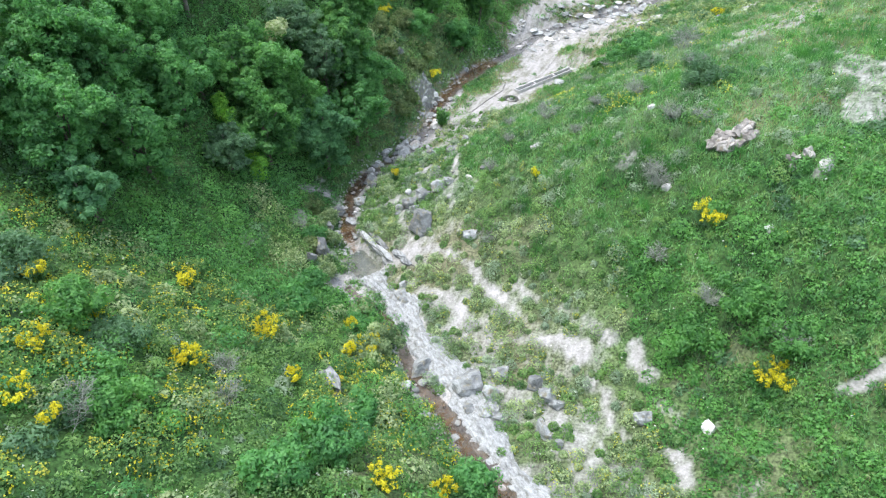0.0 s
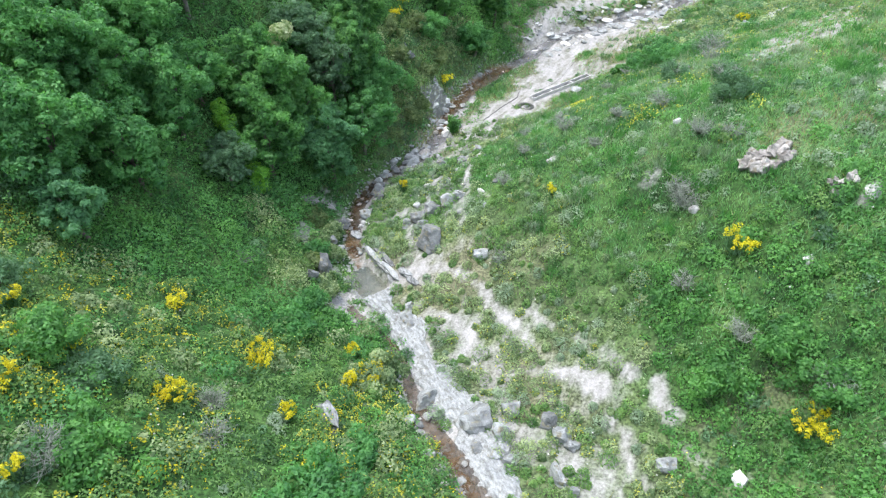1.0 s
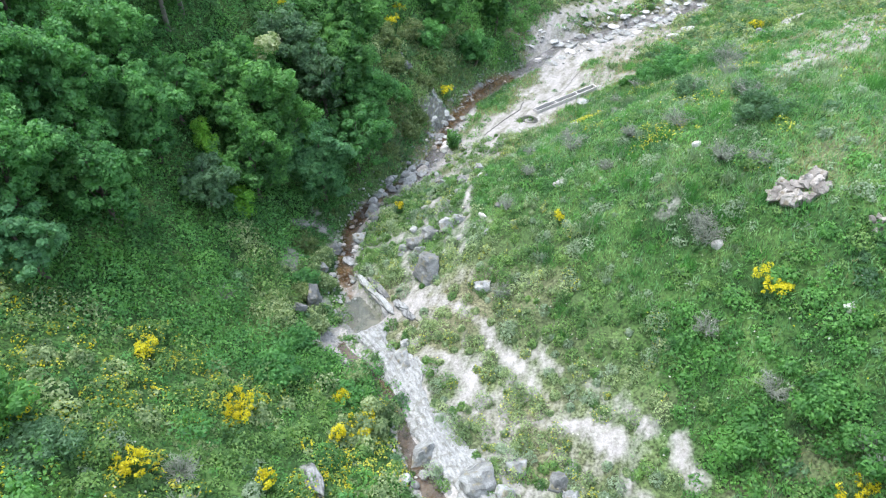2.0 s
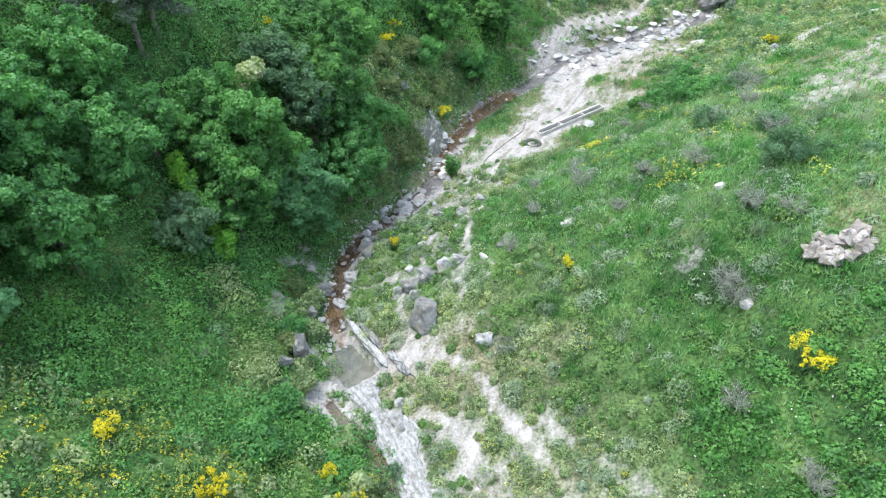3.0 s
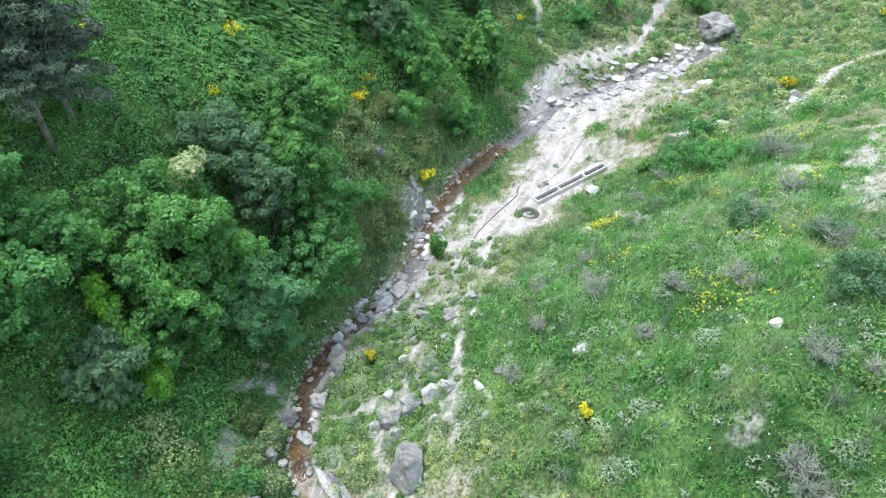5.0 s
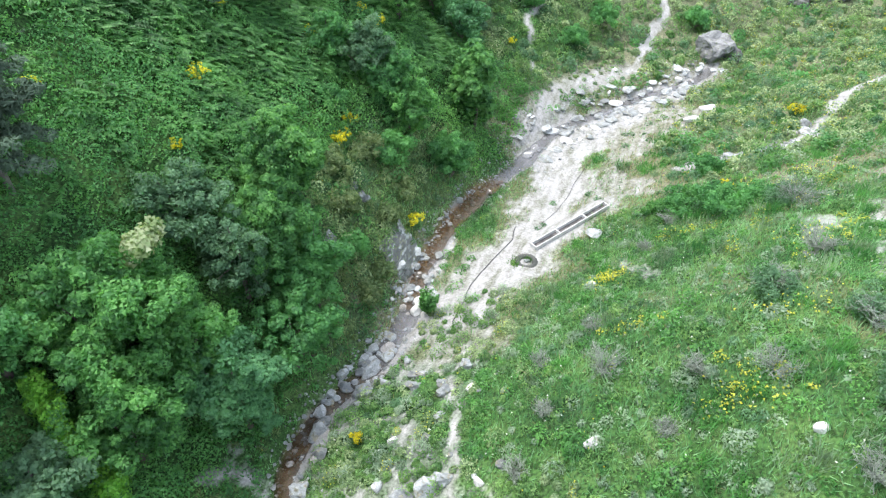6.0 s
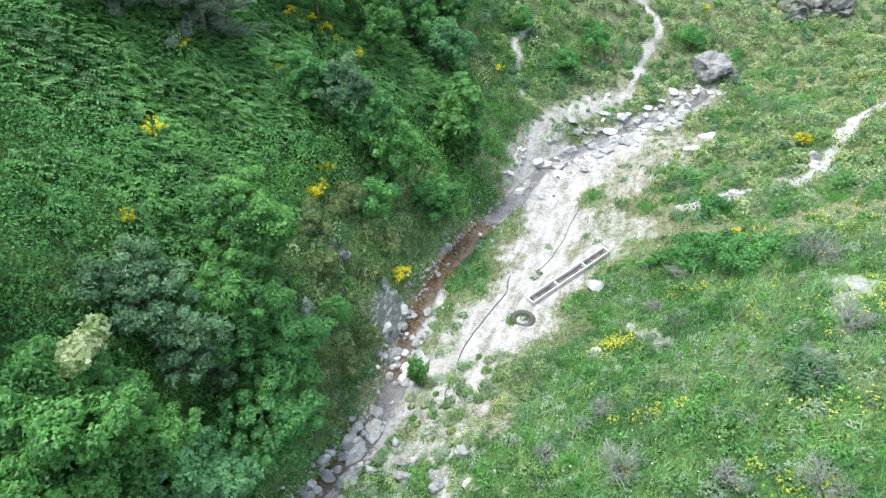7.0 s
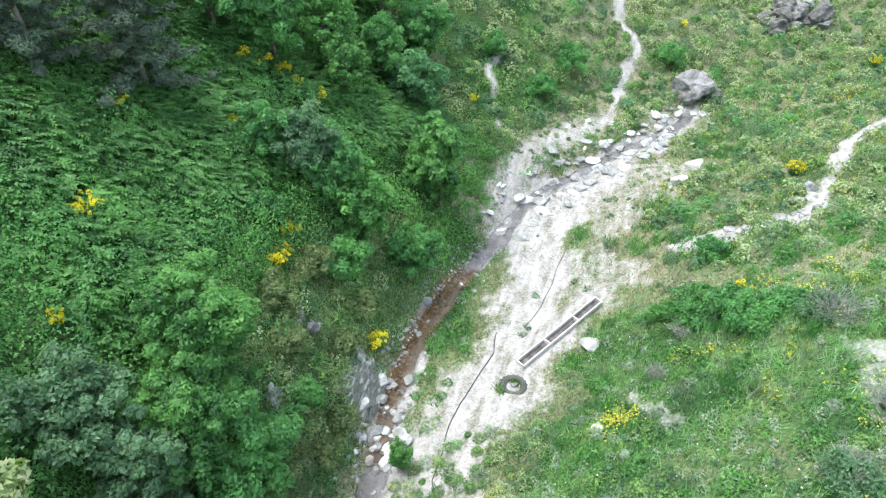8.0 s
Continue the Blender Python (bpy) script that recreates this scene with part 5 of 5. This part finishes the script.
for k, (x, y, w, d, h, turn) in enumerate([(11.7, 16.7, 0.3, 0.36, 0.36, 0), (12.3, 29.5, 0.26, 0.24, 0.24, 0), (6.3, 38.5, 0.4, 0.22, 0.2, 20), (9.2, 50.4, 0.33, 0.3, 0.3, 0), (22.4, 72.0, 0.65, 0.36, 0.3, 0), (24.4, 74.1, 0.75, 0.3, 0.3, 0), (18.2, 26.2, 0.3, 0.55, 0.25, -30), (12.8, 36.1, 0.25, 0.2, 0.2, 0), (15.6, 24.4, 0.25, 0.22, 0.2, 0), (16.7, 41.1, 0.4, 0.3, 0.25, 0)]):
    boulder(x, y, w, d, h, turn, WHITE_SHAPES, "whitish stone in the green slope", k=k)
BLOCKS = {m.name: [rock_mesh("block", m, 300 + k, cuts=17, rough=0.34, detail=3, deep=0.14) for k in range(6)] for m in (WARM_ROCK, GREY_ROCK, DARK_ROCK)}


def outcrop(x, y, w, d, h, turn, material, count, label, seed):
    """A broken outcrop: many angular blocks standing out of the slope."""
    r = random.Random(seed)
    ob = thing("rock_outcrop", (x, y, z_at(x, y)), label, "rock", "rock outcrops in the slopes")
    for k in range(count):
        o = new("block", BLOCKS[material.name][k % 6])
        o.parent = ob
        u, v, size = r.uniform(-0.85, 0.85), r.uniform(-1, 1), r.uniform(0.3, 0.6)
        a = radians(turn)
        bx, by = w * u * math.cos(a) - d * v * math.sin(a), w * u * math.sin(a) + d * v * math.cos(a)
        z = z_at(x + bx, y + by) - z_at(x, y) + h * r.uniform(-0.1, 0.45) * (1 - u * u)
        o.matrix_basis = Matrix.Translation((bx, by, z)) @ pose(0, 0, 0, r.uniform(-30, 30), r.uniform(-30, 30), r.uniform(0, 360)) @ Matrix.Diagonal((size * w * 0.9, size * w * 0.7, size * h * 1.1, 1))


outcrop(15.4, 30.2, 1.15, 0.6, 0.9, 8, WARM_ROCK, 18, "broad broken pinkish-grey rock outcrop in the slope", 7)
outcrop(17.4, 27.0, 0.55, 0.35, 0.5, 0, WARM_ROCK, 9, "broken pinkish-grey rock in the slope", 8)
outcrop(42.8, 94.9, 3.2, 1.5, 2.2, 4, DARK_ROCK, 20, "grey cliff outcrop on the far slope", 9)
DARK_SHAPES = [rock_mesh("boulder", DARK_ROCK, 90 + k, cuts=9, rough=0.3) for k in range(2)]
boulder(28.3, 85.0, 1.7, 1.3, 1.3, 10, DARK_SHAPES, "huge grey boulder above the stream", k=3)
boulder(30.4, 84.4, 0.9, 0.8, 0.7, 50, DARK_SHAPES, "grey boulder beside a huge boulder", k=4)
outcrop(-4.1, 57.2, 0.75, 0.3, 0.55, 20, GREY_ROCK, 9, "grey rock jutting from the scrubby bank", 10)
boulder(10.9, 56.6, 0.5, 0.7, 0.22, 20, PALE_SHAPES, "grey slab in the grass beside the gravel", k=3)

# bedded slabs
STRATA = [strata_mesh("slab", BED_ROCK, 40 + k, 5) for k in range(5)]
for k, (x, y, w, d, h, turn) in enumerate([(-4.9, 34.5, 1.5, 0.26, 0.3, -54), (-4.4, 34.5, 1.2, 0.2, 0.34, -54), (-3.9, 33.1, 0.9, 0.22, 0.26, -54), (-3.6, 32.6, 0.7, 0.3, 0.2, -50), (-6.7, 37.9, 0.7, 0.35, 0.25, -35), (-2.9, 32.6, 0.6, 0.28, 0.2, -45), (-2.4, 31.8, 0.5, 0.2, 0.18, -45), (-5.3, 19.5, 0.3, 0.8, 0.45, 25)]):
    boulder(x, y, w, d, h, turn, STRATA, "pale bedded rock slab washed by the stream", "bedded_rock", tilt=6, k=k, group="pale slabs along the stream")
for k, (x, y, w, d, h, turn) in enumerate([(-2.6, 29.1, 0.4, 0.55, 0.28, 20), (-2.5, 29.7, 0.35, 0.35, 0.28, 60), (-2.3, 28.2, 0.3, 0.4, 0.22, 0), (13.2, 74.5, 0.7, 0.4, 0.22, 20), (15.4, 75.1, 0.6, 0.5, 0.2, 60), (12.0, 72.5, 0.6, 0.45, 0.22, 0), (17.2, 76.1, 0.8, 0.45, 0.2, 30), (20.7, 77.7, 0.7, 0.4, 0.22, 10),
                                            (22.5, 78.9, 0.8, 0.5, 0.25, 40), (24.4, 79.3, 0.6, 0.4, 0.25, 0), (18.6, 78.5, 0.6, 0.4, 0.2, 75), (10.2, 72.6, 0.5, 0.4, 0.2, 30), (16.3, 74.3, 0.5, 0.4, 0.2, 0), (14.1, 76.0, 0.6, 0.4, 0.2, 15)]):
    boulder(x, y, w, d, h, turn, PALE_SHAPES if k > 2 else GREY_SHAPES, "pale flat-topped rock in the stony stream bed", "bedded_rock", k=k, group="pale slabs along the stream")
def rock_face(x, y, along, half_long, half_up, label, seed):
    """Upturned beds of rock laid bare in a bank: ribs running along the face, ragged at the edges."""
    u, v = np.meshgrid(np.linspace(-1, 1, 56), np.linspace(-1, 1, 40), indexing="ij")
    a = radians(along)
    jag = 1 + 0.5 * (fractal(u * 3, v * 3, 0.7, seed) - 0.5)
    gx = x + half_long * u * jag * math.cos(a) - half_up * v * jag * math.sin(a)
    gy = y + half_long * u * jag * math.sin(a) + half_up * v * jag * math.cos(a)
    bed = v * 4.2 + u * 0.8 + 1.0 * fractal(gx, gy, 1.2, seed + 1)
    lift = 0.42 * (1 - np.abs(u) ** 3) * (1 - np.abs(v) ** 3) - 0.12 + 0.34 * (bed - np.floor(bed)) + 0.14 * (fractal(gx, gy, 0.6, seed + 2) - 0.5)
    edge = np.maximum(np.abs(u), np.abs(v))
    lift -= 2.5 * np.clip(edge - 0.9, 0, 1)
    me = mesh_from("layered_rock", np.stack([gx, gy, ground_z(gx, gy) + lift], -1).reshape(-1, 3).tolist(),
                   [(i * 40 + j, (i + 1) * 40 + j, (i + 1) * 40 + j + 1, i * 40 + j + 1) for i in range(55) for j in range(39)], FACE_ROCK)
    me.set_sharp_from_angle(angle=radians(35))
    tagged(new("layered_rock", me), label, "rock", "bare rock in the banks")


rock_face(-1.7, 55.8, 66, 1.7, 1.0, "grey layered rock face beside the stream", 201)
rock_face(-5.6, 53.0, 75, 0.42, 0.25, "small grey layered rock in the shady bank", 205)

# water-worn bedrock down which the stream runs
CHUTE = [(-4.9, 31.3), (-4.1, 29.9), (-2.8, 27.8), (-1.7, 25.9), (-0.7, 23.9), (0.4, 21.6), (1.3, 19.3), (2.2, 17.1), (3.1, 15.0), (4.2, 12.4)]
chute = np.array([CHUTE[0]] + [(ax + (bx - ax) * k / 16, ay + (by - ay) * k / 16) for (ax, ay), (bx, by) in zip(CHUTE, CHUTE[1:]) for k in range(1, 17)])
along = unit(np.gradient(chute, axis=0))
across = np.stack([along[:, 1], -along[:, 0]], 1)
chute += across * (1.3 * (fractal(chute[:, 0], chute[:, 1], 2.4, 109) - 0.5))[:, None]
span_w = 0.35 + 1.3 * fractal(chute[:, 0], chute[:, 1], 1.7, 111)
steps = np.linspace(-1, 1, 25)
ragged_side = 1 + 0.5 * (fractal(chute[:, 0], chute[:, 1], 0.8, 112) - 0.5)
px = chute[:, 0:1] + across[:, 0:1] * (span_w * ragged_side)[:, None] * steps + 0.15
py = chute[:, 1:2] + across[:, 1:2] * (span_w * ragged_side)[:, None] * steps
lift = 0.16 * (1 - np.abs(steps) ** 3)[None] + 0.26 * (fractal(px * 0.8 + py * 0.5, py * 0.35 - px * 0.6, 0.9, 113) - 0.5)
ledge = (px * 0.55 - py * 0.8) * 1.7 + 1.2 * fractal(px, py, 2.0, 115)
side_ledge = (px * 0.85 + py * 0.5) * 2.6 + 1.3 * fractal(px, py, 1.6, 117)
lift += 0.12 * (np.floor(ledge) - ledge) + 0.11 * (np.floor(side_ledge) - side_ledge) + 0.12
lift -= 0.5 * np.clip(np.abs(steps) - 0.86, 0, 1)[None] * 4
pz = ground_z(px, py) + lift
rows_n, cols_n = px.shape
bed_faces = [(i * cols_n + j, i * cols_n + j + 1, (i + 1) * cols_n + j + 1, (i + 1) * cols_n + j) for i in range(rows_n - 1) for j in range(cols_n - 1)]
bed_mesh = mesh_from("bedrock", np.stack([px, py, pz], -1).reshape(-1, 3).tolist(), bed_faces, BED_ROCK)
bed_mesh.set_sharp_from_angle(angle=radians(35))
tagged(new("bedrock", bed_mesh), "pale water-worn bedrock beside the stream", "rock", kind="structure")

# stones in and along the stream
STONE_SHAPES = [rock_mesh("stone", m, 60 + k, cuts=16, rough=0.22, detail=2) for k, m in enumerate((PALE_ROCK, GREY_ROCK, PALE_ROCK, GREY_ROCK, GREY_ROCK, PALE_ROCK, WHITE_ROCK, GREY_ROCK, WARM_ROCK, GREY_ROCK))]
for k in range(300):
    low, high = ((44, 57), (36, 44), (69, 82), (13, 22), (57, 66))[0 if k < 130 else 1 if k < 160 else 2 if k < 240 else 3 if k < 280 else 4]
    f = rng.choice(np.flatnonzero((fine[:, 1] > low) & (fine[:, 1] < high)))
    sx, sy = fine[f] + cross[f] * (rng.normal() * 0.66 - 0.2 if fine[f, 1] < 68 else rng.normal() * 1.4) + way[f] * rng.uniform(-0.3, 0.3)
    s = 0.1 + (0.34 if 44 < fine[f, 1] < 58 else 0.24) * rng.rand() ** 2.4
    ob = new("stream_stone", STONE_SHAPES[rng.randint(0, len(STONE_SHAPES))])
    ob.matrix_basis = Matrix.Translation((sx, sy, z_at(sx, sy) + s * 0.35)) @ pose(0, 0, 0, rng.uniform(-15, 15), rng.uniform(-15, 15), rng.uniform(0, 360)) @ Matrix.Diagonal((s * rng.uniform(0.8, 1.4), s, s * rng.uniform(0.5, 0.8), 1))
    tagged(ob, "pale rounded stone lying in the stream bed", "stone", "stones in the stream")

FLAT_SHAPES = [rock_mesh("slab", m, 170 + k, cuts=18, rough=0.15, detail=2) for k, m in enumerate((PALE_ROCK, PALE_ROCK, GREY_ROCK, WHITE_ROCK, PALE_ROCK))]
for k in range(90):
    f = rng.choice(np.flatnonzero((fine[:, 1] > 69.5) & (fine[:, 1] < 83)))
    sx, sy = fine[f] + cross[f] * rng.normal() * 1.5 + way[f] * rng.uniform(-0.3, 0.3)
    s = 0.16 + 0.38 * rng.rand() ** 1.8
    boulder(sx, sy, s * rng.uniform(1.0, 1.7), s, s * 0.3, rng.uniform(0, 360), FLAT_SHAPES, "pale flat slab lying across the upper stream bed", "flat_stone", k=k, group="flat slabs of the upper stream")

for k in range(26):
    t = rng.rand()
    sx, sy = np.array([20.5, 64.2]) * (1 - t) + np.array([27.5, 64.4]) * t + rng.normal(size=2) * np.array([0.4, 0.55]) - np.array([0, 1.1 * math.sin(3.14 * t)])
    s = 0.14 + 0.28 * rng.rand() ** 2
    boulder(sx, sy, s * 1.2, s, s * 0.7, rng.uniform(0, 360), STONE_SHAPES, "pale loose stone beside the footpath", "stone", k=k, group="stones beside the path")

for k in range(34):
    sx, sy = rng.uniform(-3.4, 4.2), rng.uniform(36.5, 47.5)
    s = 0.1 + 0.18 * rng.rand() ** 2
    boulder(sx, sy, s * 1.3, s, s * 0.75, rng.uniform(0, 360), STONE_SHAPES, "pale weathered stone among the herbs", "stone", k=k, group="stones among the herbs")

# small pebbles and broken stone over the gravel
def pebbles(name, label, count, low, high, where):
    """Many small broken stones in one mesh."""
    x, y = where(count)
    n = len(x)
    z = ground_z(x, y)
    s = low + (high - low) * rng.rand(n) ** 3
    a, stretch = rng.rand(n) * 6.283, 0.7 + 0.7 * rng.rand(n)
    base = np.array([(1, 0, 0), (0.2, 0.9, 0), (-0.9, 0.4, 0), (-0.5, -0.8, 0), (0.5, -0.85, 0), (0.15, 0.1, 0.75)])
    c, q = np.cos(a)[:, None], np.sin(a)[:, None]
    jit = base[None] + rng.normal(size=(n, 6, 3)) * 0.16
    bx, by = jit[..., 0] * s[:, None] * stretch[:, None], jit[..., 1] * s[:, None]
    co = np.stack([x[:, None] + bx * c - by * q, y[:, None] + bx * q + by * c, z[:, None] - 0.02 + jit[..., 2] * s[:, None]], -1)
    tri = np.array([(0, 1, 5), (1, 2, 5), (2, 3, 5), (3, 4, 5), (4, 0, 5)])
    faces = (np.arange(n)[:, None, None] * 6 + tri).reshape(-1, 3)
    me = bpy.data.meshes.new(name)
    me.vertices.add(n * 6)
    me.vertices.foreach_set("co", co.astype(np.float32).ravel())
    me.loops.add(len(faces) * 3)
    me.loops.foreach_set("vertex_index", faces.astype(np.int32).ravel())
    me.polygons.add(len(faces))
    me.polygons.foreach_set("loop_start", np.arange(0, len(faces) * 3, 3, dtype=np.int32))
    me.materials.append(PALE_ROCK)
    me.update(calc_edges=True)
    tagged(new(name, me), label, "stones", kind="stuff")


def on_gravel(count):
    x, y = rng.uniform(-8, 40, count), rng.uniform(10, 96, count)
    k = gravel_mask(x, y) > 0.45 + 0.4 * rng.rand(count)
    return x[k], y[k]


def in_stream(count):
    f = rng.randint(0, len(fine), count)
    p = fine[f] + cross[f] * rng.normal(size=(count, 1)) * np.where(fine[f, 1:2] > 68, 1.9, 0.6) + way[f] * rng.uniform(-0.35, 0.35, (count, 1))
    return p[:, 0], p[:, 1]


pebbles("loose_gravel", "pale broken stones strewn over the gravel", 22000, 0.012, 0.06, on_gravel)
pebbles("stream_pebbles", "pale pebbles along the stream bed", 8500, 0.04, 0.17, in_stream)

# ---- the concrete cattle trough
near_end, far_end = Vector((6.85, 56.25)), Vector((12.5, 60.3))
trough_at = (near_end + far_end) / 2
z_near, z_far = z_at(*near_end), z_at(*far_end)
LENGTH, WIDTH, HEIGHT, WALL = (far_end - near_end).length, 0.58, 0.24, 0.075
trough = thing("cattle_trough", (0, 0, 0), "long weathered concrete cattle trough with three basins on gravel", "trough")
trough.matrix_basis = Matrix.Translation((*trough_at, (z_near + z_far) / 2 + 0.05)) @ pose(0, 0, 0, 0, 0, math.degrees(math.atan2(4.05, 5.65))) @ pose(0, 0, 0, 0, -math.degrees(math.atan2(z_far - z_near, LENGTH)), 0)


def box(bm, x0, x1, y0, y1, z0, z1):
    r = bmesh.ops.create_cube(bm, size=1, matrix=Matrix.Translation(((x0 + x1) / 2, (y0 + y1) / 2, (z0 + z1) / 2)) @ Matrix.Diagonal((x1 - x0, y1 - y0, z1 - z0, 1)))
    return r


def rounded(bm, width=0.015):
    bmesh.ops.bevel(bm, geom=bm.edges[:], offset=width, segments=2, affect="EDGES")
    return bm


h, w = LENGTH / 2, WIDTH / 2
for y0, y1 in ((-w, -w + WALL), (w - WALL, w)):
    bm = bmesh.new()
    box(bm, -h, h, y0, y1, -0.45, HEIGHT)
    part("long_side", rounded(bm), CONCRETE, trough)
for x0 in (-h + 0.003, h - WALL - 0.003):
    bm = bmesh.new()
    box(bm, x0, x0 + WALL, -w + WALL + 0.002, w - WALL - 0.002, -0.45, HEIGHT - 0.01)
    part("end_wall", rounded(bm), CONCRETE, trough)
for x0 in (-h * 0.36, h * 0.36):
    bm = bmesh.new()
    box(bm, x0, x0 + WALL * 1.2, -w + WALL + 0.002, w - WALL - 0.002, -0.45, HEIGHT - 0.02)
    part("divider", rounded(bm), CONCRETE, trough)
bm = bmesh.new()
box(bm, -h + 0.02, h - 0.02, -w + 0.02, w - 0.02, -0.4, -0.02)
part("silted_floor", bm, SILT, trough, "dark silt and rubble in the basins")

# ---- the old tractor tyre
tyre_at = (6.25, 55.0)
tyre = thing("tractor_tyre", (*tyre_at, z_at(*tyre_at) - 0.22), "old black tractor tyre lying flat on gravel", "tyre")
tyre.scale = (0.88, 0.88, 0.88)
bm = bmesh.new()
profile = [(0.42, 0.04), (0.40, 0.22), (0.46, 0.34), (0.62, 0.40), (0.78, 0.36), (0.86, 0.26), (0.87, 0.14), (0.8, 0.03), (0.62, 0.0)]
rings = [[bm.verts.new((r * math.cos(a), r * math.sin(a), z)) for r, z in profile] for a in np.linspace(0, 2 * math.pi, 49)[:-1]]
for k in range(48):
    for i in range(len(profile)):
        j = (i + 1) % len(profile)
        bm.faces.new((rings[k][i], rings[(k + 1) % 48][i], rings[(k + 1) % 48][j], rings[k][j])).smooth = True
part("casing", bm, RUBBER, tyre)
bm = bmesh.new()
box(bm, 0.74, 0.895, -0.04, 0.04, 0.08, 0.3)
lug = part("tread_lug", rounded(bm, 0.012), RUBBER, tyre)
for k in range(1, 18):
    o = lug.copy()
    scene.collection.objects.link(o)
    o.parent = tyre
    o.matrix_basis = pose(0, 0, 0, 0, 0, k * 20)
weeds = np.array([tyre_at]) + rng.normal(size=(150, 2)) * np.array([0.1, 0.1]) + np.array([0.1, 0.12])
weeds = np.append(weeds, np.array([tyre_at]) + np.array([-0.75, -0.1]) + rng.normal(size=(150, 2)) * np.array([0.16, 0.3]), axis=0)
at = np.stack([weeds[:, 0], weeds[:, 1], ground_z(weeds[:, 0], weeds[:, 1]) - 0.03], 1)
tagged(new("weeds", leafage("weeds", blades(at, 0.15 + 0.2 * rng.rand(300), np.full(300, 0.06), rng, 1.2), LEAF["herb"])), "green weeds growing through the old tyre", "weeds", kind="stuff")
boulder(6.31, 55.06, 0.17, 0.15, 0.16, 0, PALE_SHAPES, "pale stone lying inside the old tyre", "stone", k=2, group="stones by the trough")


# ---- black water pipes over the gravel
def pipe(points, label, r=0.026):
    pts = []
    for (ax, ay), (bx, by) in zip(points, points[1:]):
        for k in range(6):
            px, py = ax + (bx - ax) * k / 6, ay + (by - ay) * k / 6
            pts.append((px + 0.06 * math.sin(py * 2.1), py + 0.05 * math.sin(px * 2.7)))
    pts.append(points[-1])
    bm = bmesh.new()
    tube(bm, [(px, py, z_at(px, py) + 0.04) for px, py in pts], r, r, 6)
    me = bpy.data.meshes.new("water_pipe")
    bm.to_mesh(me), bm.free()
    me.materials.append(PIPE)
    tagged(new("water_pipe", me), label, "pipe", "black water pipes")


pipe([(1.4, 49.4), (1.4, 50.1), (2.2, 52.3), (3.3, 54.6), (4.5, 56.1), (5.7, 57.9), (6.2, 59.5)], "black plastic water pipe curving over the gravel")
pipe([(7.9, 59.8), (9.5, 61.7), (11.3, 65.0), (12.4, 66.8), (14.2, 69.0)], "thin dark pipe lying across the gravel", 0.015)
pipe([(-3.2, 33.5), (-2.2, 31.7), (-1.0, 30.0)], "dark pipe lying over the pale slabs")
pipe([(0.7, 21.4), (0.9, 20.4), (1.5, 17.9), (2.4, 15.9), (2.9, 14.4), (3.4, 12.6)], "black pipe following the stream over rock")


# ---- dead brushwood
def brushwood(x, y, r, seed):
    rr = random.Random(seed)
    ob = thing("dead_bush", (x, y, z_at(x, y)), "bare grey dead bush with tangled twigs", "dead bush", "dead bushes on the slopes")
    bm = bmesh.new()
    for _ in range(64):
        a, reach = rr.uniform(0, 6.283), r * rr.uniform(0.5, 1.1)
        top = Vector((math.cos(a) * reach, math.sin(a) * reach, rr.uniform(0.35, 1.05) * r))
        mid = top * 0.5 + Vector((rr.gauss(0, 0.08), rr.gauss(0, 0.08), 0.2 * r))
        tube(bm, [(0, 0, 0), mid, top], 0.016, 0.006, 3)
        for _ in range(5):
            f = mid.lerp(top, rr.random())
            tube(bm, [f, f + Vector((rr.gauss(0, 0.22), rr.gauss(0, 0.22), rr.uniform(-0.05, 0.25))) * r], 0.009, 0.004, 3)
    part("branchwork", bm, TWIG, ob)


for k, (x, y, r) in enumerate([(7.4, 41.9, 1.0), (11.8, 30.8, 0.9), (4.7, 40.5, 0.5), (8.8, 38.0, 0.5), (12.6, 52.6, 0.6), (15.0, 43.8, 0.7), (14.7, 55.0, 0.7), (2.7, 31.6, 0.7), (11.9, 30.1, 1.0), (13.3, 34.1, 0.8), (14.5, 32.8, 0.6), (14.5, 43.8, 1.0), (3.3, 38.2, 0.6), (5.1, 43.6, 0.6), (15.1, 19.1, 0.9), (12.9, 22.4, 0.8), (16.3, 40.1, 0.9), (20.0, 52.2, 1.3), (11.3, 26.1, 0.7),
                               (-12.7, 13.7, 1.0), (-8.9, 16.6, 0.8), (-11.9, 30.3, 0.6), (-9.6, 18.5, 0.7), (12.6, 39.0, 0.9), (10.4, 40.3, 0.6), (7.9, 45.5, 0.6), (17.5, 46.0, 1.0)]):
    brushwood(x, y, r, 400 + k)
